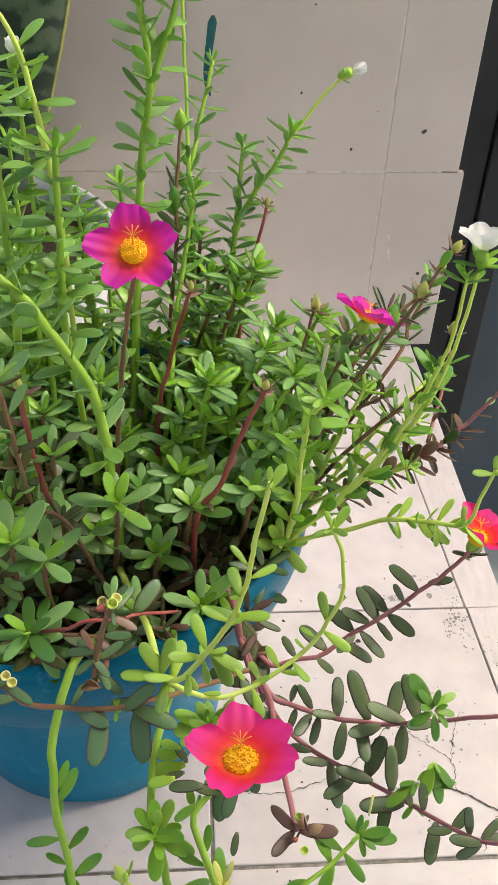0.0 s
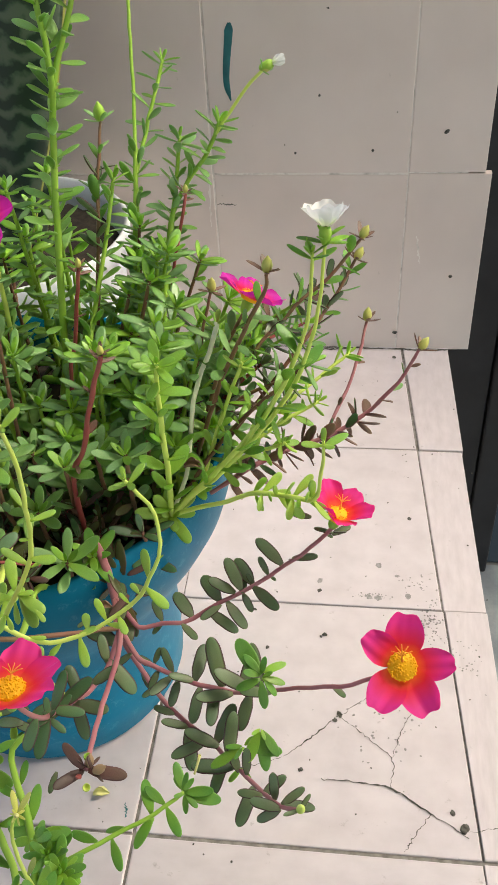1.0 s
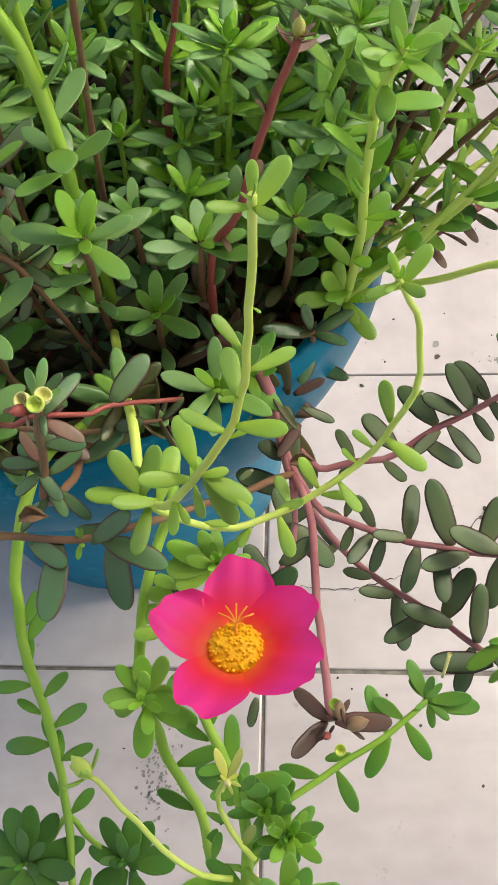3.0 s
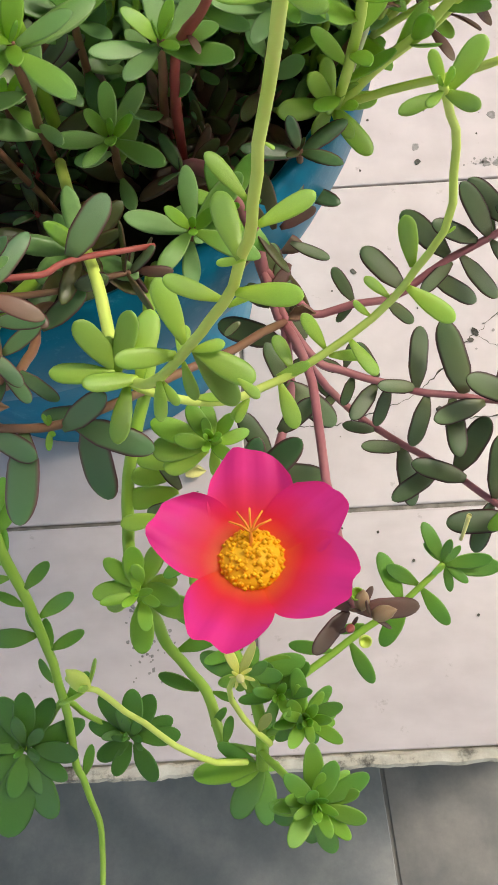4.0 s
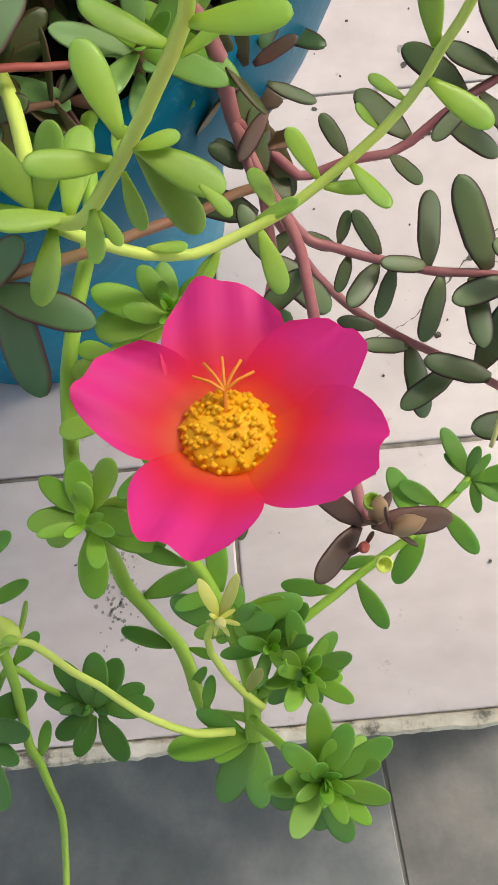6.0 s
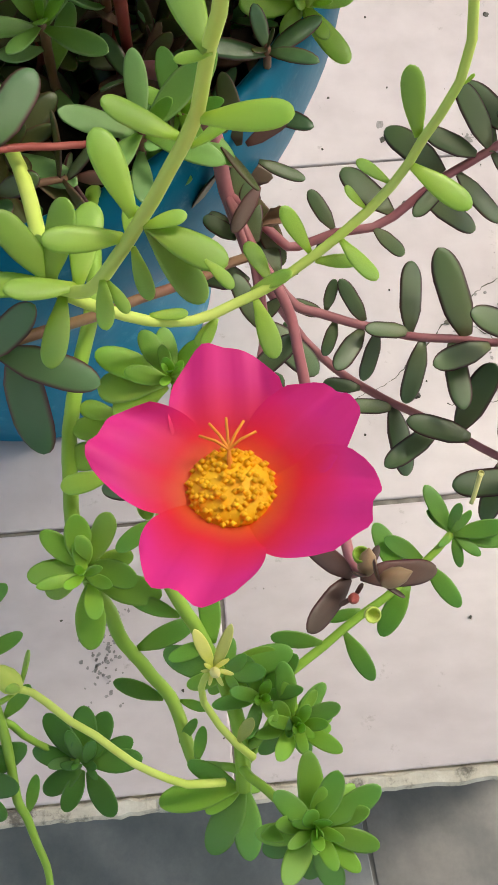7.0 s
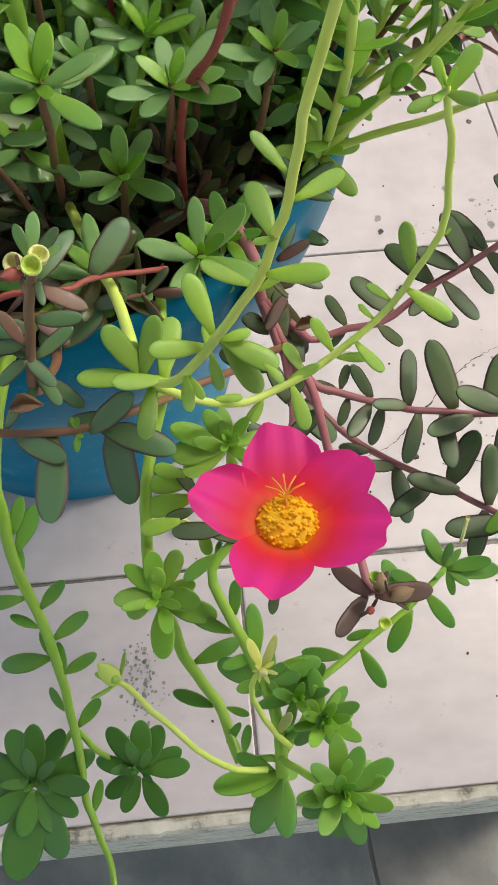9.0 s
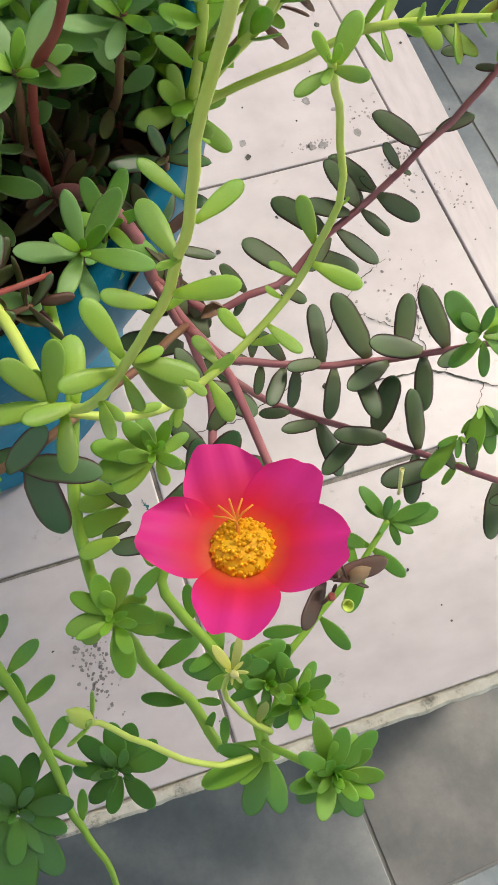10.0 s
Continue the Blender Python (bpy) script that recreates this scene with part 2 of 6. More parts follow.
BLACK, bt, bb = material("black_paint", (0.012, 0.012, 0.014), 0.4)
bt.links.new(ramp(bt, noise_of(bt, 20.0, 5.0), [(0.3, (0.008, 0.008, 0.010)), (0.7, (0.022, 0.022, 0.026))]), bb.inputs["Base Color"])
GLASS, dgt, dgb = material("dark_door_panel", (0.035, 0.05, 0.065), 0.25)
dgt.links.new(ramp(dgt, noise_of(dgt, 4.0, 4.0), [(0.3, (0.045, 0.065, 0.09)), (0.7, (0.075, 0.10, 0.125))]), dgb.inputs["Base Color"])


# ---------------------------------------------------------------- mesh helpers
def mesh_from(name, verts, faces, mat, uvs=None, smooth=True):
    me = bpy.data.meshes.new(name)
    me.from_pydata([tuple(v) for v in verts], [], faces)
    me.materials.append(mat)
    if uvs is not None:
        layer = me.uv_layers.new(name="UVMap")
        idx = np.empty(len(me.loops), dtype=np.int32)
        me.loops.foreach_get("vertex_index", idx)
        layer.data.foreach_set("uv", np.asarray(uvs, dtype=np.float32)[idx].ravel())
    if smooth:
        me.polygons.foreach_set("use_smooth", [True] * len(me.polygons))
    me.update()
    return me


def child(name, me, parent, label="", kind="", m=None):
    ob = new(name, me)
    ob.parent = parent
    if m is not None:
        ob.matrix_basis = m
    return tagged(ob, label, kind=kind)


def part(name, bm, mat, parent, label="", kind="", smooth=False):
    me = bpy.data.meshes.new(name)
    bm.normal_update()
    bm.to_mesh(me)
    bm.free()
    me.materials.append(mat)
    if smooth:
        me.polygons.foreach_set("use_smooth", [True] * len(me.polygons))
    ob = new(name, me)
    if parent is not None:
        ob.parent = parent
    return tagged(ob, label, kind=kind)


def box(x0, x1, y0, y1, z0, z1, bevel=0.0, segs=2):
    bm = bmesh.new()
    bmesh.ops.create_cube(bm, size=1.0)
    bmesh.ops.scale(bm, vec=(x1 - x0, y1 - y0, z1 - z0), verts=bm.verts)
    bmesh.ops.translate(bm, vec=((x0 + x1) / 2, (y0 + y1) / 2, (z0 + z1) / 2), verts=bm.verts)
    if bevel:
        bmesh.ops.bevel(bm, geom=bm.edges[:], offset=bevel, segments=segs, affect="EDGES", profile=0.5)
    return bm


def lathe(profile, n=64):
    """Closed surface of revolution about z from a list of (radius, height)."""
    verts, faces = [], []
    for r, z in profile:
        for k in range(n):
            a = 2 * math.pi * k / n
            verts.append((r * math.cos(a), r * math.sin(a), z))
    for i in range(len(profile) - 1):
        for k in range(n):
            a, b = i * n + k, i * n + (k + 1) % n
            faces.append((a, b, b + n, a + n))
    return verts, faces


WHITEPOT, wpt, wpb = material("white_plastic", (0.78, 0.80, 0.80), 0.4)
wpt.links.new(ramp(wpt, noise_of(wpt, 18.0, 5.0), [(0.3, (0.66, 0.68, 0.68)), (0.7, (0.84, 0.86, 0.86))]), wpb.inputs["Base Color"])
SNAKE, snt, snb = material("snake_plant_leaf", (0.03, 0.07, 0.03), 0.35)
band = node(snt, "ShaderNodeTexWave", Scale=14.0, Distortion=9.0, Detail=4.0, Detail_Scale=2.5)
band.bands_direction = "Z"
tc = snt.nodes.new("ShaderNodeTexCoord")
snt.links.new(tc.outputs["Object"], band.inputs["Vector"])
snake_col = ramp(snt, band.outputs["Fac"], [(0.25, (0.014, 0.032, 0.017)), (0.6, (0.045, 0.085, 0.045)), (0.9, (0.085, 0.12, 0.075))])
suv = snt.nodes.new("ShaderNodeUVMap")
ssep = snt.nodes.new("ShaderNodeSeparateXYZ")
snt.links.new(suv.outputs["UV"], ssep.inputs["Vector"])
snake_edge = ramp(snt, ssep.outputs["X"], [(0.945, (0, 0, 0)), (0.97, (1, 1, 1))])
snt.links.new(blend(snt, snake_edge, snake_col, (0.42, 0.43, 0.10)), snb.inputs["Base Color"])
TEAL, tlt, tlb = material("teal_paint", (0.01, 0.13, 0.14), 0.5)
tlt.links.new(ramp(tlt, noise_of(tlt, 90.0, 4.0), [(0.3, (0.008, 0.10, 0.11)), (0.7, (0.015, 0.17, 0.18))]), tlb.inputs["Base Color"])
DIRT, drt, drb = material("dirt", (0.05, 0.045, 0.04), 0.95)
drt.links.new(ramp(drt, noise_of(drt, 400.0, 4.0), [(0.3, (0.03, 0.026, 0.022)), (0.7, (0.16, 0.15, 0.13))]), drb.inputs["Base Color"])
SMUDGE, smt, smb = material("dust_smudge", (0.4, 0.38, 0.36), 0.95)
smt.links.new(ramp(smt, noise_of(smt, 500.0, 4.0), [(0.3, (0.24, 0.225, 0.22)), (0.7, (0.42, 0.39, 0.385))]), smb.inputs["Base Color"])

# ---------------------------------------------------------------- structure: ledge, wall, door, lower ground
GROUND_Z = -0.42
WALL_Y = 0.565
EDGE_X = 0.25

bm = bmesh.new()
bmesh.ops.create_grid(bm, x_segments=2, y_segments=2, size=60.0)
bmesh.ops.translate(bm, vec=(0, 0, GROUND_Z - 0.0022), verts=bm.verts)
ground = tagged(part("ground", bm, CONCRETE, None), "grey concrete under and round the stone paving", "ground", kind="structure")



def ledge_skew(x, y):
    """How far the right strip of the ledge stands askew at (x, y)."""
    return float(np.interp(x, (0.0, 0.2, 0.25), (0.0, 0.06 * (0.33 - y), -0.008 - 0.015 * (y - 0.2))))


bm = box(-1.6, EDGE_X - 0.004, -0.1165, WALL_Y + 0.10, GROUND_Z, -0.0016)
for v in bm.verts:
    v.co.x += ledge_skew(v.co.x, v.co.y)
ledge = part("floor", bm, GROUT, None)
tagged(ledge, "raised ledge with cracked pale pinkish floor tiles", "floor", kind="structure")

wall = part("wall_north", box(-1.6, 0.236, WALL_Y + 0.0008, WALL_Y + 0.10, -0.004, 0.784), WALLGROUT, None)
tagged(wall, "wall clad in dusty beige glazed tiles", "wall", kind="structure")

bm = bmesh.new()
rows = []
for k in range(500):
    x = -1.6 + (EDGE_X - 0.002 + 1.6) * k / 499
    p = Vector((x * 70, 0, 0))
    w, h, f = (noise.noise(p + Vector((0, s, 0))) + 0.6 * noise.noise(p * 3.7 + Vector((0, s, 0))) for s in (0, 5, 11))
    top, back, front = -0.0012 + 0.0010 * h, -0.1180 + 0.0016 * w, -0.1250 + 0.0013 * f
    rows.append([bm.verts.new(v) for v in ((x, -0.112, GROUND_Z), (x, -0.112, -0.004), (x, back, top - 0.0022), (x, back - 0.0012, top), (x, front + 0.0016, top), (x, front, top - 0.0022 + 0.001 * w), (x, -0.1245, -0.03), (x, -0.1245, GROUND_Z))])
for p, q in zip(rows, rows[1:]):
    for k in range(7):
        bm.faces.new((p[k], p[k + 1], q[k + 1], q[k]))
bmesh.ops.recalc_face_normals(bm, faces=bm.faces)
nosing = part("trim", bm, EDGE, None)
tagged(nosing, "chipped cream plaster edge of the ledge", "trim", kind="structure")

post = part("door_frame", box(0.30, 0.335, WALL_Y + 0.05, WALL_Y + 0.12, GROUND_Z, 1.6, 0.003), BLACK, None)
tagged(post, "black painted door frame beside the tiled wall", "door frame", kind="structure")
jamb = part("wall_jamb", box(0.2365, 0.299, WALL_Y + 0.055, WALL_Y + 0.10, GROUND_Z, 1.6, 0.002), BLACK, None)
tagged(jamb, "black gap between tiled wall and door frame", "door frame", kind="structure")
panel = part("door_1", box(0.336, 1.5, WALL_Y + 0.07, WALL_Y + 0.11, GROUND_Z, 1.6, 0.003), GLASS, None)
tagged(panel, "dark blue-grey smooth door panel", "door", kind="structure")
# unseen overhead slab, added to block sky and sun from the front floor
shade_slab = part("ceiling", box(-4.0, 4.0, -4.0, 0.25, 1.30, 1.38, 0.004), PLASTER, None)
tagged(shade_slab, "added unseen slab overhead that shades the front of the ledge", "ceiling", kind="structure")

# added posts out of view, only there to carry the shading slab
for x, y in ((-3.9, -0.2), (3.9, -0.2), (-3.9, -3.9), (3.9, -3.9)):
    leg = part("porch_post", box(x - 0.05, x + 0.05, y - 0.05, y + 0.05, GROUND_Z, 1.50, 0.006), PLASTER, None)
    tagged(leg, "added square plastered post holding the unseen shading slab", "post", kind="structure")


# ---------------------------------------------------------------- blue bowl pot
POT_X, POT_Y = -0.082, 0.135
pot = tagged(new("flower_pot"), "blue plastic bowl pot with a scuffed rim on the tiled ledge", "flower pot")
pot.location = (POT_X, POT_Y, 0)
outer = [(0.001, 0.004), (0.083, 0.004), (0.088, 0.0), (0.0912, 0.004), (0.0918, 0.030), (0.0924, 0.062), (0.0945, 0.088), (0.1000, 0.108), (0.1085, 0.125), (0.1185, 0.141), (0.1280, 0.156), (0.1352, 0.171),
         (0.1392, 0.186), (0.1403, 0.200), (0.1403, 0.2105), (0.1396, 0.2155), (0.1374, 0.2185), (0.1346, 0.2190), (0.1324, 0.2165), (0.1308, 0.198), (0.126, 0.165)]
v, f = lathe(outer, 96)
child("body", mesh_from("body", v, f, POT), pot)
rng = random.Random(5)
sv, sf = lathe([(0.0005, 0.184)] + [(0.0080 * k, 0.184) for k in range(1, 17)], 60)
sv = [(x, y, z + 0.007 * noise.noise(Vector((x, y, 0)) * 60) + 0.003 * noise.noise(Vector((x, y, 3)) * 220)) for x, y, z in sv]
child("soil", mesh_from("soil", sv, sf, SOIL), pot, "dark damp potting soil")


# ---------------------------------------------------------------- plant helpers
def smooth_path(ctrl, n):
    """Catmull-Rom through the control points, n samples."""
    p = [Vector(c) for c in ctrl]
    p = [p[0] * 2 - p[1]] + p + [p[-1] * 2 - p[-2]]
    out = []
    segs = len(p) - 3
    for k in range(n):
        u = k / (n - 1) * segs
        i = min(int(u), segs - 1)
        t = u - i
        a, b, c, d = p[i:i + 4]
        out.append(0.5 * ((2 * b) + (c - a) * t + (2 * a - 5 * b + 4 * c - d) * t * t + (3 * b - a - 3 * c + d) * t ** 3))
    return out


def frames_along(pts):
    tang = [(pts[min(i + 1, len(pts) - 1)] - pts[max(i - 1, 0)]).normalized() for i in range(len(pts))]
    side = tang[0].orthogonal().normalized()
    sides = []
    for t in tang:
        side = (side - t * side.dot(t)).normalized()
        sides.append(side)
    return tang, sides


def tube_data(pts, r0, r1, sides=8, knots=()):
    tang, side = frames_along(pts)
    verts, faces, n = [], [], len(pts)
    for i, (p, t, s) in enumerate(zip(pts, tang, side)):
        u = i / (n - 1)
        r = r0 + (r1 - r0) * u
        r *= 1 + 0.22 * max([0] + [1 - abs(u - k) * n / 1.6 for k in knots if abs(u - k) * n < 1.6])
        b = t.cross(s)
        for k in range(sides):
            a = 2 * math.pi * k / sides
            verts.append(p + r * (math.cos(a) * s + math.sin(a) * b))
    for i in range(n - 1):
        for k in range(sides):
            a, b = i * sides + k, i * sides + (k + 1) % sides
            faces.append((a, b, b + sides, a + sides))
    faces.append(tuple(range(sides))[::-1])
    faces.append(tuple((n - 1) * sides + k for k in range(sides)))
    return verts, faces


def leaf_data(width, thick, curl, cup, belly, stations=10, ring=10, taper=0.56, foot=0.28, point=0.5):
    """A fleshy leaf one unit long on +y, upper face to +z. u of the map runs from the mid line to the margin."""
    verts, uvs, faces = [], [], []
    for i in range(stations + 1):
        s = i / stations
        s = 1 - (1 - s) ** 1.7
        grow = foot + (1 - foot) * math.sin(math.pi / 2 * min(1.0, s / belly)) ** 1.15
        w = width * grow * (1.0 if s < taper else max(0.0, 1 - ((s - taper) / (1 - taper)) ** 2.1) ** point)
        w = max(w, 0.004)
        h = thick * (0.35 + 0.65 * w / width)
        z0 = curl * s * s
        for k in range(ring):
            a = 2 * math.pi * k / ring
            c, d = math.cos(a), math.sin(a)
            x = w * c
            z = z0 + h * d * (0.55 if d > 0 else 0.95) + cup * (abs(c) ** 2) * w
            verts.append((x, s, z))
            uvs.append((abs(c), s))
    for i in range(stations):
        for k in range(ring):
            a, b = i * ring + k, i * ring + (k + 1) % ring
            faces.append((a, b, b + ring, a + ring))
    faces.append(tuple(range(ring))[::-1])
    faces.append(tuple(stations * ring + k for k in range(ring)))
    return verts, faces, uvs


FORMS = [(0.178, 0.050, 0.06, 0.14, 0.50), (0.168, 0.050, -0.10, 0.08, 0.46), (0.188, 0.046, 0.16, 0.18, 0.52), (0.165, 0.055, 0.02, 0.08, 0.52), (0.178, 0.05, -0.18, 0.14, 0.48)]
SHAPES = [leaf_data(*form) for form in FORMS]
SIMPLE = [leaf_data(*form, 6, 6) for form in FORMS]
SLIM = [leaf_data(0.95 * w, h, c, k, 0.62, taper=0.62, foot=0.20, point=0.56) for w, h, c, k, b in FORMS]
SLIM_SIMPLE = [leaf_data(0.95 * w, h, c, k, 0.62, 7, 6, taper=0.62, foot=0.20, point=0.56) for w, h, c, k, b in FORMS]
CLUBS = [leaf_data(0.176, 0.080, 0.06, 0.05, 0.62, taper=0.70, foot=0.34), leaf_data(0.184, 0.085, -0.06, 0.05, 0.66, taper=0.70, foot=0.30), leaf_data(0.168, 0.080, 0.12, 0.04, 0.58, taper=0.70, foot=0.36)]
OBLONG = [leaf_data(0.172, 0.065, 0.05, 0.06, 0.40, taper=0.66, foot=0.36), leaf_data(0.162, 0.07, -0.08, 0.05, 0.38, taper=0.64, foot=0.4), leaf_data(0.178, 0.065, 0.10, 0.08, 0.42, taper=0.62, foot=0.34), leaf_data(0.165, 0.07, -0.02, 0.04, 0.36, taper=0.68, foot=0.38), leaf_data(0.17, 0.065, -0.14, 0.08, 0.4, taper=0.62, foot=0.36)]
LEAF_MESH = {}
for kind in LEAF:
    for j, (v, f, uv) in enumerate(CLUBS if kind == "lime" else OBLONG if kind in ("dark", "maroon", "edged") else SLIM if kind in ("stalk", "grey") else SHAPES):
        LEAF_MESH[kind, j] = mesh_from("leaf", v, f, LEAF[kind], uv)


def leaf_matrix(base, way, up, length, fat=1.0):
    y = way.normalized()
    z = up - y * up.dot(y)
    if z.length < 1e-4:
        z = y.orthogonal()
    z.normalize()
    x = y.cross(z)
    m = Matrix((x * length * fat, y * length, z * length)).transposed().to_4x4()
    m.translation = base
    return m


POOL = {}


def pool_leaf(kind, m):
    POOL.setdefault(("leaf", kind), []).append((rng.randrange(3 if kind == "lime" else 5), m))


def put_leaf(kind, m, parent):
    """One leaf: an object under its stem, or, with no parent, one of the joined mass."""
    if parent is None:
        pool_leaf(kind, m)
    else:
        child("leaf", LEAF_MESH[kind, rng.randrange(3 if kind == "lime" else 5)], parent, m=m)


def pick(kinds):
    return kinds if isinstance(kinds, str) else rng.choice(kinds)


def rosette(at, axis, kinds, parent, count=9, size=0.016, spread=1.0):
    """A whorl of leaves round a shoot's tip, the inner ones short and steep."""
    axis = Vector(axis).normalized()
    at = Vector(at)
    s = axis.orthogonal().normalized()
    b = axis.cross(s)
    for k in range(count):
        u = k / max(1, count - 1)
        a = k * 2.4 + rng.uniform(-0.25, 0.25)
        lift = radians(8 + 62 * u ** 1.4 + rng.uniform(-7, 7)) / spread
        way = (math.cos(a) * s + math.sin(a) * b) * math.cos(lift) + axis * math.sin(lift)
        ln = size * (1.05 - 0.62 * u ** 1.3) * rng.uniform(0.8, 1.15)
        kind = pick(kinds)
        if u > 0.55 and kind in ("stalk", "grey", "green"):
            kind = "bright"
        put_leaf(kind, leaf_matrix(at - axis * 0.004 * (1 - u), way, axis, ln, rng.uniform(0.88, 1.08)), parent)


def shoot(plant, ctrl, stem_kind, kinds, r=(0.0018, 0.0012), gap=0.008, size=0.016, start=0.08, end=0.98, tip=8, tip_size=None,
          pair=False, lift=42, name="stem", label="", old=None, fat=(0.98, 1.22)):
    """One shoot with its leaves: a stem mesh under the plant, or in the joined mass when plant is None."""
    length = sum((Vector(b) - Vector(a)).length for a, b in zip(ctrl, ctrl[1:]))
    n = max(6, int(length / 0.005))
    pts = smooth_path(ctrl, n)
    pts = [p + 0.0007 * Vector((noise.noise(p * 90), noise.noise(p * 90 + Vector((9, 0, 0))), noise.noise(p * 90 + Vector((0, 9, 0))))) for p in pts]
    count = max(0, int(length * (end - start) / gap))
    nodes = [start + (end - start) * (k + 0.3) / max(1, count) for k in range(count)]
    v, f = tube_data(pts, r[0], r[1], 8 if plant else 6, nodes)
    stem = None
    if plant is None:
        POOL.setdefault(("stem", stem_kind), []).append((v, f))
    else:
        stem = child(name, mesh_from(name, v, f, STEM[stem_kind]), plant, label)
    tang, side = frames_along(pts)
    turn = rng.uniform(0, 6.28)
    for j, u in enumerate(nodes):
        i = min(n - 1, int(u * (n - 1)))
        p, t, s = pts[i], tang[i], side[i]
        b = t.cross(s)
        for q in range(2 if pair else 1):
            a = turn + j * 2.4 + q * math.pi
            out = math.cos(a) * s + math.sin(a) * b
            e = radians(lift + rng.uniform(-16, 16))
            way = out * math.cos(e) + t * math.sin(e) - Vector((0, 0, 0.10))
            up = t + Vector((rng.uniform(-0.45, 0.45), rng.uniform(-0.75, 0.25), 0.25))
            ln = size * rng.uniform(0.72, 1.12) * (1.0 - 0.25 * u)
            k = pick(kinds)
            # lower leaves: older kinds, some coloured dark for the shade down there
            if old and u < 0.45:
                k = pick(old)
            rad = r[0] + (r[1] - r[0]) * u
            put_leaf(k, leaf_matrix(p + out * rad * 0.6, way, up, ln, rng.uniform(*fat)), stem)
    if tip:
        rosette(pts[-1], tang[-1], kinds, stem, tip, tip_size or size)
    return stem


def set_leaves(stem, kind, rows, fat=1.0, lean=(0.0, -0.35, 1.0)):
    """Leaves given one by one: the points where each leaves its stem and where it ends."""
    points = [v.co for v in stem.data.vertices]
    for x0, y0, z0, x1, y1, z1 in rows:
        p, q = Vector((x0, y0, z0)), Vector((x1, y1, z1))
        near = min(points, key=lambda v: (v - p).length_squared)
        if (near - p).length < 0.009:
            p = near.copy()
        up = Vector(lean) + Vector((rng.uniform(-0.3, 0.3), rng.uniform(-0.25, 0.25), 0))
        put_leaf(pick(kind), leaf_matrix(p, q - p, up, (q - p).length * 1.03, fat * rng.uniform(0.95, 1.12)), stem)


def petal_data(width, notch, cup, curl, seed, n=14, ruffle=1.0):
    verts, uvs, faces = [], [], []
    q = random.Random(seed)
    ph = q.uniform(0, 6)
    for i in range(n + 1):
        s = i / n
        for k in range(n + 1):
            c = 2 * k / n - 1
            w = width * (0.22 + 0.78 * math.sin(math.pi / 2 * min(1, s / 0.72)) ** 1.2) * (1.0 if s < 0.72 else (1 - 0.10 * ((s - 0.72) / 0.28) ** 2))
            round_off = 0.26 * abs(c) ** 3.0
            dip = notch * math.exp(-(c / 0.30) ** 2)
            y = s * (1 - round_off - dip * s) + ruffle * s * (0.02 * math.sin(4 * c + ph) + 0.006 * math.sin(11 * c + 3 * ph))
            z = cup * (c * c) * w * s + curl * s * s + ruffle * (0.050 * s * s * math.sin(3.5 * c + ph) + 0.022 * s * s * math.sin(9 * c + 2 * ph))
            verts.append((w * c, y, z))
            uvs.append((c, s))
    for i in range(n):
        for k in range(n):
            a = i * (n + 1) + k
            faces.append((a, a + 1, a + n + 2, a + n + 1))
    return verts, faces, uvs


